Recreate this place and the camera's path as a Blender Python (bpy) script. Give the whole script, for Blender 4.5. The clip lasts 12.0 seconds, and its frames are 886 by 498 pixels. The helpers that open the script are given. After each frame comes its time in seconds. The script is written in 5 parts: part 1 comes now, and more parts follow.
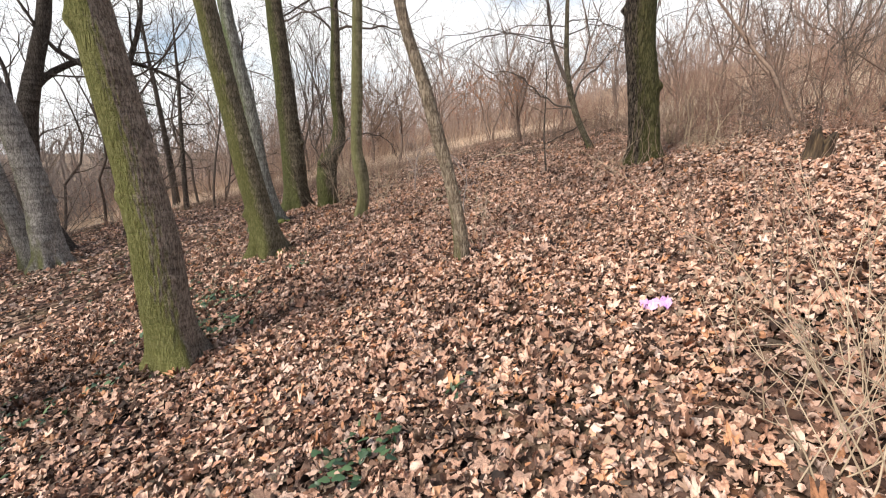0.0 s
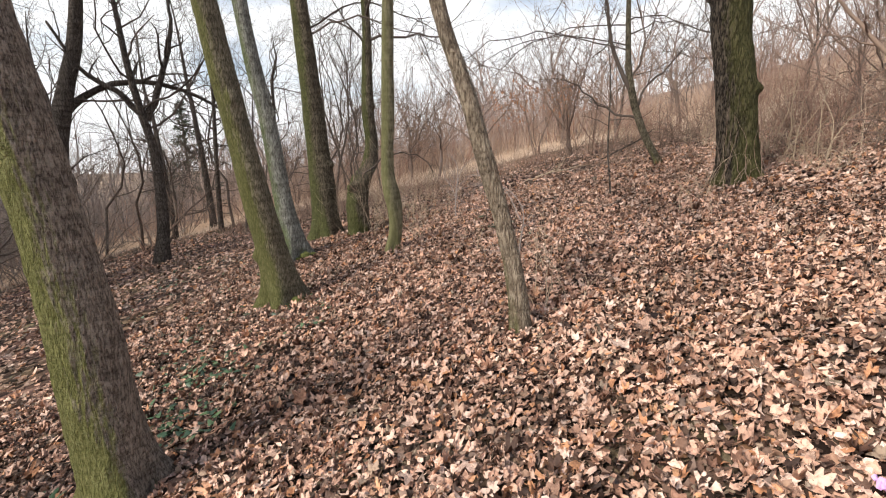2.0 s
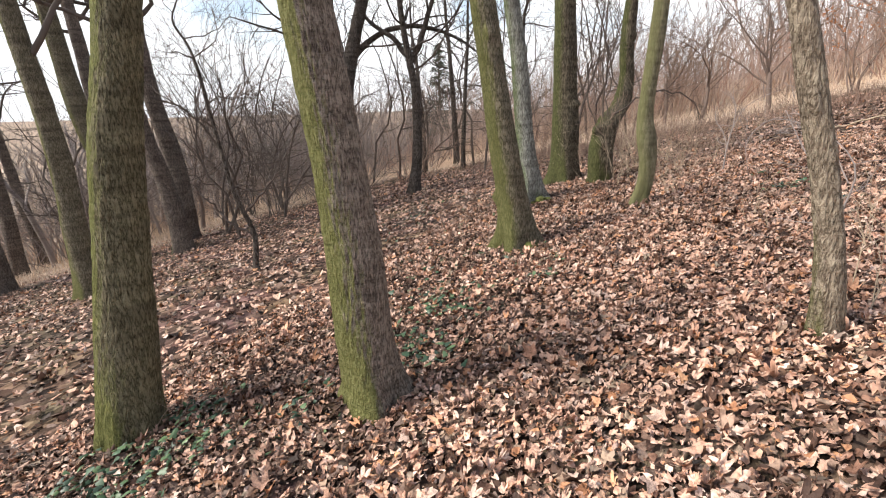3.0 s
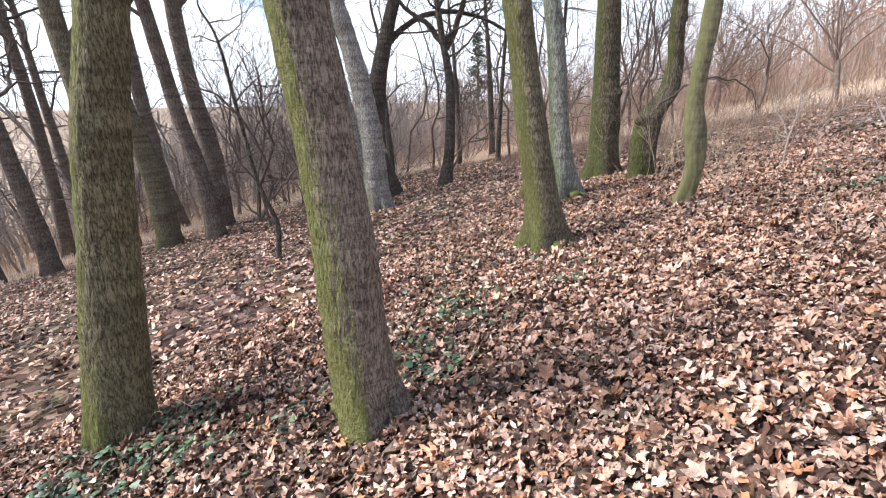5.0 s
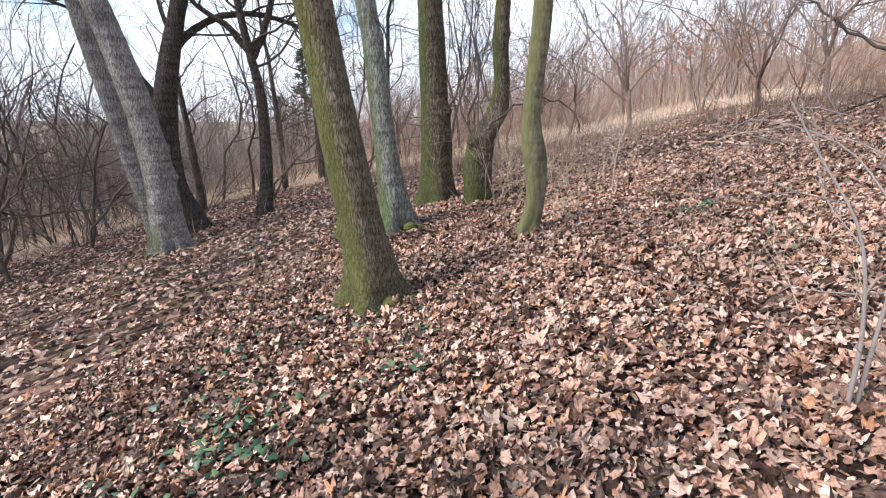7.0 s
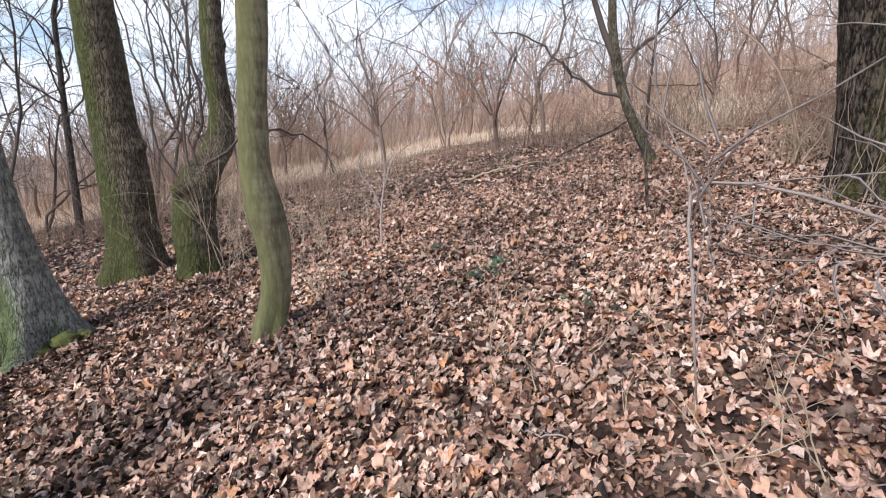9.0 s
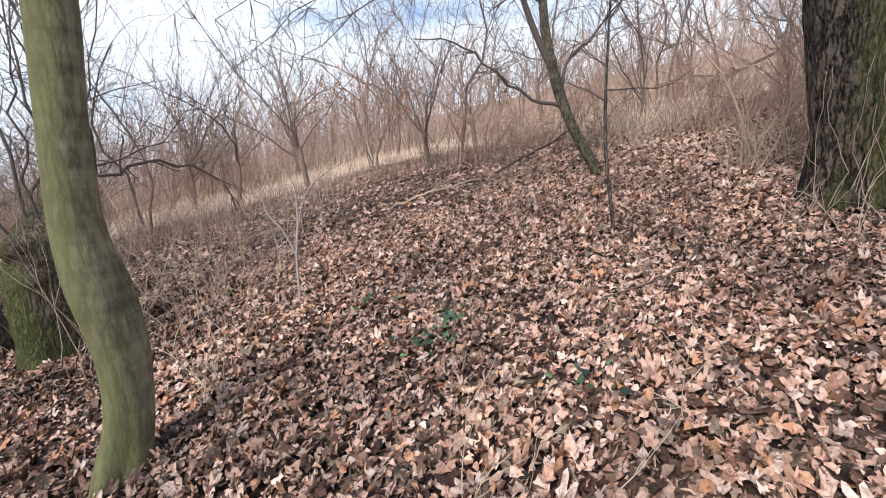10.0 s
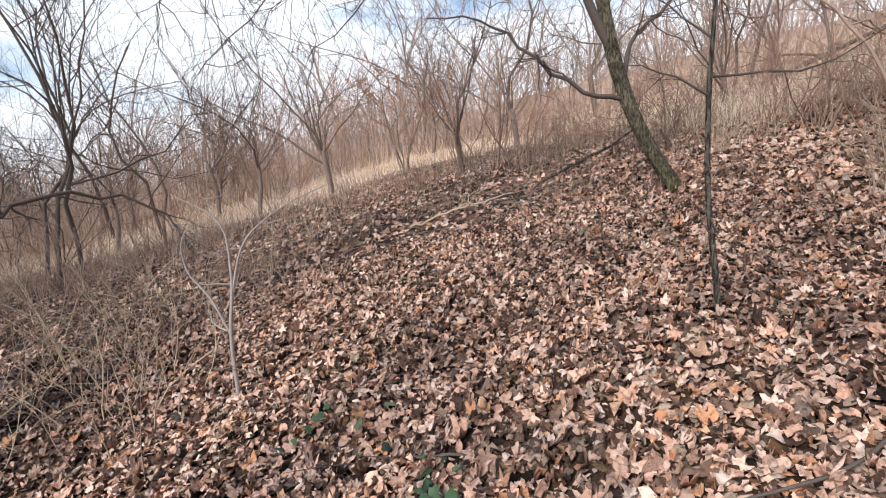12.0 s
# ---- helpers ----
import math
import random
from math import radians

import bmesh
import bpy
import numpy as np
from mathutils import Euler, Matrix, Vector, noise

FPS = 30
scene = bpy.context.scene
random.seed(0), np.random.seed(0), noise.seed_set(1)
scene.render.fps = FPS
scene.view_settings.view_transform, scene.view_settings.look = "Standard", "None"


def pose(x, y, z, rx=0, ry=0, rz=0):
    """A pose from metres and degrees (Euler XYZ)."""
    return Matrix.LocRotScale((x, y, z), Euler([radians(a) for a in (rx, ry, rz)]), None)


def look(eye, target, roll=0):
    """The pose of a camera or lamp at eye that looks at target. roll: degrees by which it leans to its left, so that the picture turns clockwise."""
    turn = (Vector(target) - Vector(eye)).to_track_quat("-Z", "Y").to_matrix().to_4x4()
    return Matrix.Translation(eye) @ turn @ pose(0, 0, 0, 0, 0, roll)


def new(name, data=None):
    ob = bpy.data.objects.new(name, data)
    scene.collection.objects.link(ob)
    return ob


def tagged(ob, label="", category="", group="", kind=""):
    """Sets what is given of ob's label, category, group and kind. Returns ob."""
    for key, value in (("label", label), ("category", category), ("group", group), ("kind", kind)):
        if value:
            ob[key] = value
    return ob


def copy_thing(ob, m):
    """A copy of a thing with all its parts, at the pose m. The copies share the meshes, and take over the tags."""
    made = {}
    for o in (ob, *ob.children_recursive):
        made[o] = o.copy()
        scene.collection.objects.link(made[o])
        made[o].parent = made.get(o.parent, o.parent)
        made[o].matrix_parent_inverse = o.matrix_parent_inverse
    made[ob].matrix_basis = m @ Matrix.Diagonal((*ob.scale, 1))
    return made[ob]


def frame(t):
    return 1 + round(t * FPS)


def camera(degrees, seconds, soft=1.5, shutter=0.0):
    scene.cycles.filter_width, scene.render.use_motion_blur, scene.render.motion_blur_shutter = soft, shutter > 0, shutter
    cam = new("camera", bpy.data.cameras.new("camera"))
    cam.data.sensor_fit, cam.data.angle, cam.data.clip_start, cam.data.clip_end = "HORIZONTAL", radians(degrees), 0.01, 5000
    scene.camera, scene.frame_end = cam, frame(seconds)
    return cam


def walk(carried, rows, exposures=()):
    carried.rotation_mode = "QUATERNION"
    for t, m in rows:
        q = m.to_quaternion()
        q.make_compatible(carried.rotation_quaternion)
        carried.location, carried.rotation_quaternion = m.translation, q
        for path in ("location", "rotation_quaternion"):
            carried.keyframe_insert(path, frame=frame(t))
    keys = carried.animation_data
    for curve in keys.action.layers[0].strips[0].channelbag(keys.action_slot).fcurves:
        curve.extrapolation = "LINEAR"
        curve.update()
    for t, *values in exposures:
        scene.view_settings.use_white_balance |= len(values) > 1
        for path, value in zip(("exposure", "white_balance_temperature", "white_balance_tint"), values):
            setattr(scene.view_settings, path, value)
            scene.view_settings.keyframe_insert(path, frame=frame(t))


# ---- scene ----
cam = camera(87.1, 12.0, 1.1)
PATH = [
    (0, (0.063, 0.068, 1.436), (0.041, 2.024, 1.019), -0.5),
    (0.5, (0.026, 0.353, 1.436), (-0.131, 2.302, 1.016), -2.2),
    (1, (-0.065, 0.714, 1.475), (-0.214, 2.671, 1.088), -1.7),
    (1.5, (0.002, 1.064, 1.521), (-0.041, 3.033, 1.171), -2.0),
    (2, (-0.023, 1.339, 1.592), (-0.218, 3.296, 1.226), -1.8),
    (2.5, (-0.131, 1.512, 1.596), (-0.701, 3.375, 1.146), -0.9),
    (3, (-0.251, 1.577, 1.585), (-1.313, 3.172, 1.012), -1.5),
    (4.8, (-0.299, 1.831, 1.525), (-1.521, 3.276, 0.877), -0.6),
    (5, (-0.316, 1.977, 1.533), (-1.498, 3.473, 0.929), -1.2),
    (5.5, (-0.358, 2.267, 1.53), (-1.453, 3.857, 1.005), -1.1),
    (6, (-0.497, 2.584, 1.451), (-1.392, 4.294, 0.931), -0.2),
    (6.5, (-0.654, 2.922, 1.41), (-1.415, 4.676, 0.822), -0.1),
    (7, (-0.775, 3.275, 1.448), (-1.39, 5.104, 0.922), 0.2),
    (7.5, (-0.823, 3.556, 1.474), (-1.132, 5.48, 1.025), 0.7),
    (7.7, (-0.844, 3.685, 1.47), (-1.008, 5.635, 1.054), 0.8),
    (9.3, (-0.803, 5.282, 1.514), (-0.383, 7.2, 1.137), -0.7),
    (9.5, (-0.758, 5.479, 1.518), (-0.281, 7.387, 1.158), -1.4),
    (10, (-0.633, 5.849, 1.595), (-0.024, 7.724, 1.261), -3.0),
    (10.5, (-0.499, 6.244, 1.627), (0.267, 8.056, 1.261), -4.0),
    (11, (-0.341, 6.514, 1.667), (0.37, 8.341, 1.27), -4.5),
    (11.5, (-0.077, 6.822, 1.763), (0.471, 8.704, 1.37), -5.1),
    (12, (0.074, 7.114, 1.824), (0.483, 9.04, 1.473), -3.9),
]
walk(cam, [(t, look(eye, aim, roll)) for t, eye, aim, roll in PATH],
     [(0, 0.34, 6620, 10), (2.0, 0.28, 6600, 10), (3.0, 0.62, 6480, 10), (4.8, 0.95, 5980, 10), (5.5, 0.56, 5930, 10), (6.0, 0.47, 5900, 10), (7.0, 0.66, 5850, 10), (7.5, 0.58, 5830, 10), (9.5, 0.44, 5870, 10), (10.3, 0.4, 5900, 10), (11, 0.46, 5990, 10), (12, 0.42, 6100, 10)])

# ---------------------------------------------------------------- light
world = bpy.data.worlds.new("world")
scene.world = world
world.use_nodes = True
wn, wl = world.node_tree.nodes, world.node_tree.links
wn.clear()
w_out = wn.new("ShaderNodeOutputWorld")
w_sky = wn.new("ShaderNodeTexSky")
w_sky.sky_type = "NISHITA"
w_sky.sun_disc = False
w_sky.sun_elevation = radians(38)
w_sky.sun_rotation = radians(235)
w_skybg = wn.new("ShaderNodeBackground")
w_skybg.inputs[1].default_value = 0.13
w_cloud = wn.new("ShaderNodeBackground")
w_cloud.inputs[0].default_value = (0.95, 0.97, 1.0, 1)
w_cloud.inputs[1].default_value = 1.03
w_tc = wn.new("ShaderNodeTexCoord")
w_map = wn.new("ShaderNodeMapping")
w_map.inputs["Scale"].default_value = (1.0, 1.0, 2.6)
w_noise = wn.new("ShaderNodeTexNoise")
w_noise.inputs["Scale"].default_value = 3.4
w_noise.inputs["Detail"].default_value = 6
w_ramp = wn.new("ShaderNodeValToRGB")
w_ramp.color_ramp.elements[0].position = 0.36
w_ramp.color_ramp.elements[0].color = (0.15, 0.15, 0.15, 1)
w_ramp.color_ramp.elements[1].position = 0.56
w_mix = wn.new("ShaderNodeMixShader")
wl.new(w_tc.outputs["Generated"], w_map.inputs[0])
wl.new(w_map.outputs[0], w_noise.inputs["Vector"])
w_sep = wn.new("ShaderNodeSeparateXYZ")
w_low = wn.new("ShaderNodeMath")
w_low.operation = "MULTIPLY_ADD"
w_low.inputs[1].default_value, w_low.inputs[2].default_value = -0.42, 0.14
w_sum = wn.new("ShaderNodeMath")
wl.new(w_tc.outputs["Generated"], w_sep.inputs[0])
wl.new(w_sep.outputs[2], w_low.inputs[0])
wl.new(w_noise.outputs["Fac"], w_sum.inputs[0])
wl.new(w_low.outputs[0], w_sum.inputs[1])
wl.new(w_sum.outputs[0], w_ramp.inputs[0])
wl.new(w_sky.outputs[0], w_skybg.inputs[0])
wl.new(w_ramp.outputs[0], w_mix.inputs[0])
wl.new(w_skybg.outputs[0], w_mix.inputs[1])
wl.new(w_cloud.outputs[0], w_mix.inputs[2])
wl.new(w_mix.outputs[0], w_out.inputs[0])

sun_data = bpy.data.lights.new("sun", "SUN")
sun_data.energy, sun_data.angle, sun_data.color = 3.9, radians(20), (1.0, 0.93, 0.83)
sun = new("sun", sun_data)
sun.matrix_world = look((-20, -16, 22), (0, 0, 0))


# ---------------------------------------------------------------- materials
def nodes_of(name):
    m = bpy.data.materials.new(name)
    m.use_nodes = True
    t = m.node_tree
    return m, t.nodes, t.links, t.nodes["Principled BSDF"]


def ramp(nd, stops):
    r = nd.new("ShaderNodeValToRGB")
    e = r.color_ramp.elements
    while len(e) < len(stops):
        e.new(0.5)
    for k, (p, c) in zip(e, stops):
        k.position, k.color = p, (*c, 1)
    return r


def noise_tex(nd, ln, scale, stretch=(1, 1, 1), detail=5, rough=0.6):
    tc = nd.new("ShaderNodeTexCoord")
    mp = nd.new("ShaderNodeMapping")
    mp.inputs["Scale"].default_value = stretch
    n = nd.new("ShaderNodeTexNoise")
    n.inputs["Scale"].default_value, n.inputs["Detail"].default_value = scale, detail
    n.inputs["Roughness"].default_value = rough
    ln.new(tc.outputs["Object"], mp.inputs[0])
    ln.new(mp.outputs[0], n.inputs["Vector"])
    return n


def mix_col(nd, ln, fac, a, b, kind="MIX"):
    m = nd.new("ShaderNodeMix")
    m.data_type, m.blend_type = "RGBA", kind
    for sock, v in ((m.inputs[0], fac), (m.inputs[6], a), (m.inputs[7], b)):
        if hasattr(v, "is_output"):
            ln.new(v, sock)
        else:
            sock.default_value = v if isinstance(v, float) else (*v, 1)
    return m.outputs[2]


def math_node(nd, ln, op, a, b=0.0, clamp=False):
    m = nd.new("ShaderNodeMath")
    m.operation, m.use_clamp = op, clamp
    for sock, v in ((m.inputs[0], a), (m.inputs[1], b)):
        if hasattr(v, "is_output"):
            ln.new(v, sock)
        else:
            sock.default_value = v
    return m.outputs[0]


def bump(nd, ln, bsdf, height, strength, distance):
    b = nd.new("ShaderNodeBump")
    b.inputs["Strength"].default_value, b.inputs["Distance"].default_value = strength, distance
    ln.new(height, b.inputs["Height"])
    ln.new(b.outputs[0], bsdf.inputs["Normal"])


def bark_material(name, dark, light, moss_amount, moss_dir=(-0.58, -0.81, 0.0), moss=(0.135, 0.148, 0.042), ridge=30.0, rise=0.25, depth_tone=0.28, crossing=0.05):
    """Furrowed bark with a film of green algae and moss on its damp side and at its foot."""
    m, nd, ln, bs = nodes_of(name)
    furrow = noise_tex(nd, ln, ridge, (1, 1, 0.26), 3, 0.55)
    side_furrow = noise_tex(nd, ln, ridge * 1.7, (1, 1, 0.3), 2, 0.5)
    grain = noise_tex(nd, ln, ridge * 3.0, (1, 1, 0.3), 4, 0.65)
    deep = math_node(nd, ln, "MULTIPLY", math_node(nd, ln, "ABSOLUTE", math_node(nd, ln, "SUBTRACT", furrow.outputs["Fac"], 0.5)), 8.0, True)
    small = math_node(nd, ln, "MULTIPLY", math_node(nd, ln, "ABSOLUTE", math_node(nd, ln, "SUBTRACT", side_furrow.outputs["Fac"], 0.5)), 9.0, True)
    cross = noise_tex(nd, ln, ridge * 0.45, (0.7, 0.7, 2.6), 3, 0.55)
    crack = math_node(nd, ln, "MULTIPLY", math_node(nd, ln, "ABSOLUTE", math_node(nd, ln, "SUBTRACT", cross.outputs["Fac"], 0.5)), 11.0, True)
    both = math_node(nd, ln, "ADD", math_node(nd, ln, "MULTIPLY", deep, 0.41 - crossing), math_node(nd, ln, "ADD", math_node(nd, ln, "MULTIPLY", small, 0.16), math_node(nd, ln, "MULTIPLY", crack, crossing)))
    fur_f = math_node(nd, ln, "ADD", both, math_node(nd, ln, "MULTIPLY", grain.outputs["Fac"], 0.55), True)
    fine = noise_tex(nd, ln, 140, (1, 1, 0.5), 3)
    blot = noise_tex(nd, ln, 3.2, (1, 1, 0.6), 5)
    # furrow depth also darkens the bark colour, painting in crevice shade
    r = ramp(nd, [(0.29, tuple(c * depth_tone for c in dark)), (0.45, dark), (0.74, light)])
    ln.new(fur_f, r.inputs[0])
    band = noise_tex(nd, ln, 1.6, (0.35, 0.35, 5.0), 5)
    tone = ramp(nd, [(0.38, (0.52, 0.49, 0.47)), (0.58, (1.08, 1.06, 1.03))])
    ln.new(band.outputs["Fac"], tone.inputs[0])
    col = mix_col(nd, ln, 0.7, r.outputs[0], tone.outputs[0], "MULTIPLY")
    geo = nd.new("ShaderNodeNewGeometry")
    dot = nd.new("ShaderNodeVectorMath")
    dot.operation = "DOT_PRODUCT"
    ln.new(geo.outputs["Normal"], dot.inputs[0])
    dot.inputs[1].default_value = moss_dir
    tc = nd.new("ShaderNodeTexCoord")
    sep = nd.new("ShaderNodeSeparateXYZ")
    ln.new(tc.outputs["Object"], sep.inputs[0])
    foot = math_node(nd, ln, "MULTIPLY", math_node(nd, ln, "SUBTRACT", 0.85, sep.outputs[2], True), 1.3)
    side = math_node(nd, ln, "MULTIPLY", dot.outputs["Value"], 2.3)
    patch = math_node(nd, ln, "MULTIPLY", math_node(nd, ln, "SUBTRACT", blot.outputs["Fac"], 0.5), 3.0)
    grit = math_node(nd, ln, "MULTIPLY", math_node(nd, ln, "SUBTRACT", fine.outputs["Fac"], 0.5), 1.6)
    s = math_node(nd, ln, "ADD", math_node(nd, ln, "ADD", foot, side), math_node(nd, ln, "ADD", patch, grit))
    f = math_node(nd, ln, "MULTIPLY", math_node(nd, ln, "ADD", s, moss_amount, True), 0.84)
    # moss gets the same painted crevice shade
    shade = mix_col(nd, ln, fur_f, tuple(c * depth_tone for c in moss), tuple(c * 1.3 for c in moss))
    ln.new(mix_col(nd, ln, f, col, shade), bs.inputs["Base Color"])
    bs.inputs["Roughness"].default_value = 0.9
    bs.inputs["Specular IOR Level"].default_value = 0.2
    h = math_node(nd, ln, "ADD", fur_f, math_node(nd, ln, "MULTIPLY", fine.outputs["Fac"], 0.25))
    bump(nd, ln, bs, h, 1.0, rise * 0.14)
    return m


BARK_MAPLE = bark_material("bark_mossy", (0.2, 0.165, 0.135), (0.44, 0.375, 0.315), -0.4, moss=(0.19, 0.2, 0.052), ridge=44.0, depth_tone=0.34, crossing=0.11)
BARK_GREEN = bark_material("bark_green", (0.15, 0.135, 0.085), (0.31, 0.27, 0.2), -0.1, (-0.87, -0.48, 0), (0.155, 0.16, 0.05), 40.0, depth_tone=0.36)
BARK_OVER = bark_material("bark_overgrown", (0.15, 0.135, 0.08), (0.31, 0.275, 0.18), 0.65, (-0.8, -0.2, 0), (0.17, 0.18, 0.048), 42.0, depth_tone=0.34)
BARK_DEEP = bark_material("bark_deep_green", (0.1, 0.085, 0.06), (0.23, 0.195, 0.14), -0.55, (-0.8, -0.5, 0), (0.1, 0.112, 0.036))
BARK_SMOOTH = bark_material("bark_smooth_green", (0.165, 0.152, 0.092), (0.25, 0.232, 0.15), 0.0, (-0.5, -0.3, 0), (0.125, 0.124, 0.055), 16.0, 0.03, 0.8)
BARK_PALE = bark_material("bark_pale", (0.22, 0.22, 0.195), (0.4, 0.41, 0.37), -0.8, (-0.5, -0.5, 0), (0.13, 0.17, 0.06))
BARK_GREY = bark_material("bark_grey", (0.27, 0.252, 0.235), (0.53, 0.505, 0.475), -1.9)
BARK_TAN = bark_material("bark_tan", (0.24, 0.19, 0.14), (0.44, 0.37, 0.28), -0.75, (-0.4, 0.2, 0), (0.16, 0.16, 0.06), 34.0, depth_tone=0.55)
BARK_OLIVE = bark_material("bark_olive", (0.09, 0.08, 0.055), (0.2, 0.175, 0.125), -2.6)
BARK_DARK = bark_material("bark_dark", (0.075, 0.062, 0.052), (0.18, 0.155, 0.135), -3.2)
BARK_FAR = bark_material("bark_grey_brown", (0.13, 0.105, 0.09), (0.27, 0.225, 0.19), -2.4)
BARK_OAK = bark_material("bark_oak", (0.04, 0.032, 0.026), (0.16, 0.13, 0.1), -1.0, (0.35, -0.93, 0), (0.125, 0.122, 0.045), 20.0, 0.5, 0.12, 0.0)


def twig_material(name, a, b):
    m, nd, ln, bs = nodes_of(name)
    n = noise_tex(nd, ln, 9, (1, 1, 0.4), 4)
    g = nd.new("ShaderNodeNewGeometry")
    f = math_node(nd, ln, "ADD", math_node(nd, ln, "MULTIPLY", n.outputs["Fac"], 0.6), math_node(nd, ln, "MULTIPLY", g.outputs["Random Per Island"], 0.5))
    ln.new(mix_col(nd, ln, f, a, b), bs.inputs["Base Color"])
    bs.inputs["Roughness"].default_value = 0.85
    bs.inputs["Specular IOR Level"].default_value = 0.2
    return m


TWIG_DARK = twig_material("twig_dark", (0.055, 0.045, 0.04), (0.15, 0.12, 0.1))
TWIG_BROWN = twig_material("twig_brown", (0.15, 0.1, 0.078), (0.45, 0.325, 0.25))
TWIG_RED = twig_material("twig_reddish", (0.2, 0.11, 0.085), (0.5, 0.33, 0.25))
TWIG_STRAW = twig_material("stalk_straw", (0.33, 0.25, 0.17), (0.6, 0.48, 0.35))
TWIG_UMBER = twig_material("twig_umber", (0.1, 0.072, 0.058), (0.27, 0.2, 0.165))
TWIG_GREY = twig_material("twig_grey", (0.2, 0.165, 0.15), (0.42, 0.36, 0.33))
TWIG_SMOKE = twig_material("twig_smoky", (0.11, 0.092, 0.083), (0.34, 0.295, 0.27))
# far twigs reach paler tones: distance haze put into their colour
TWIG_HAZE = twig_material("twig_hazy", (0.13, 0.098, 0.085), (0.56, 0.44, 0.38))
TWIG_RUSSET = twig_material("withered_weeds", (0.36, 0.25, 0.18), (0.64, 0.48, 0.37))
LEAF_RUST = twig_material("withered_beech_leaf", (0.3, 0.11, 0.05), (0.58, 0.27, 0.13))
GRASS_DRY = twig_material("dry_grass", (0.58, 0.44, 0.32), (0.88, 0.73, 0.59))


def leaf_material(name, single, dark=1.0, tint=(1.02, 0.95, 0.915)):
    m, nd, ln, bs = nodes_of(name)
    if single:
        src = nd.new("ShaderNodeObjectInfo").outputs["Random"]
    else:
        src = nd.new("ShaderNodeNewGeometry").outputs["Random Per Island"]
    r = ramp(nd, [(0.0, (0.045, 0.028, 0.022)), (0.1, (0.14, 0.08, 0.056)), (0.2, (0.4, 0.24, 0.17)), (0.27, (0.33, 0.28, 0.215)), (0.34, (0.52, 0.36, 0.28)),
                  (0.48, (0.63, 0.41, 0.305)), (0.72, (0.74, 0.535, 0.43)), (0.9, (0.84, 0.69, 0.6)),
                  (0.95, (0.64, 0.37, 0.21)), (1.0, (0.46, 0.24, 0.13))])
    ln.new(src, r.inputs[0])
    n = noise_tex(nd, ln, 34, (1, 1, 1), 5)
    v = noise_tex(nd, ln, 90, (1, 1, 1), 3)
    spots = ramp(nd, [(0.36, (0.36, 0.31, 0.28)), (0.53, (1.04, 1.03, 1.02))])
    ln.new(n.outputs["Fac"], spots.inputs[0])
    c = mix_col(nd, ln, 0.75, r.outputs[0], spots.outputs[0], "MULTIPLY")
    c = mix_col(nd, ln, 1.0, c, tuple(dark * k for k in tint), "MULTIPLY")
    damp = noise_tex(nd, ln, 1.1, (1, 1, 1), 5, 0.6)
    wet = ramp(nd, [(0.38, (0.6, 0.57, 0.56)), (0.52, (1.04, 1.0, 0.98))])
    ln.new(damp.outputs["Fac"], wet.inputs[0])
    c = mix_col(nd, ln, 0.9, c, wet.outputs[0], "MULTIPLY")
    ln.new(c, bs.inputs["Base Color"])
    bs.inputs["Roughness"].default_value = 0.62
    bs.inputs["Specular IOR Level"].default_value = 0.3
    bump(nd, ln, bs, v.outputs["Fac"], 0.7, 0.008)
    return m


LEAF = leaf_material("dead_leaf", False)
# leaf colour cut to about a quarter, painting in the shade between leaves
LEAF_DARK = leaf_material("dark_leaf", False, 0.27)
LEAF_GREY = leaf_material("weathered_leaf", False, 0.8, (1.0, 1.0, 1.0))
LEAF_ONE = leaf_material("dead_leaf_single", True)

m_ivy, nd, ln, bs = nodes_of("ivy_leaf")
g = nd.new("ShaderNodeNewGeometry")
r = ramp(nd, [(0.0, (0.015, 0.035, 0.02)), (0.55, (0.045, 0.095, 0.042)), (1.0, (0.13, 0.2, 0.085))])
ln.new(g.outputs["Random Per Island"], r.inputs[0])
ln.new(r.outputs[0], bs.inputs["Base Color"])
bs.inputs["Roughness"].default_value = 0.5
IVY = m_ivy

m_needle, nd, ln, bs = nodes_of("conifer_needles")
g = nd.new("ShaderNodeNewGeometry")
ln.new(mix_col(nd, ln, g.outputs["Random Per Island"], (0.02, 0.035, 0.02), (0.07, 0.09, 0.05)), bs.inputs["Base Color"])
bs.inputs["Roughness"].default_value = 0.7
NEEDLE = m_needle

# forest soil with rotting leaves, turning to dry meadow
m_soil, nd, ln, bs = nodes_of("forest_floor")
vor = nd.new("ShaderNodeTexVoronoi")
vor.inputs["Scale"].default_value = 9.5
tc = nd.new("ShaderNodeTexCoord")
wob = noise_tex(nd, ln, 14, (1, 1, 1), 4)
warp = mix_col(nd, ln, 0.06, tc.outputs["Object"], wob.outputs["Color"], "ADD")
ln.new(warp, vor.inputs["Vector"])
sepc = nd.new("ShaderNodeSeparateColor")
ln.new(vor.outputs["Color"], sepc.inputs[0])
r = ramp(nd, [(0.0, (0.018, 0.012, 0.009)), (0.35, (0.06, 0.038, 0.028)), (0.75, (0.14, 0.09, 0.066)), (1.0, (0.3, 0.205, 0.15))])
ln.new(sepc.outputs[0], r.inputs[0])
big = noise_tex(nd, ln, 0.9, (1, 1, 1), 6)
soil = mix_col(nd, ln, 0.5, r.outputs[0], big.outputs["Color"], "SOFT_LIGHT")
hay = ramp(nd, [(0.3, (0.36, 0.26, 0.18)), (0.55, (0.6, 0.46, 0.345)), (0.75, (0.76, 0.62, 0.49))])
fib = noise_tex(nd, ln, 7, (1, 1, 1), 8, 0.75)
ln.new(fib.outputs["Fac"], hay.inputs[0])
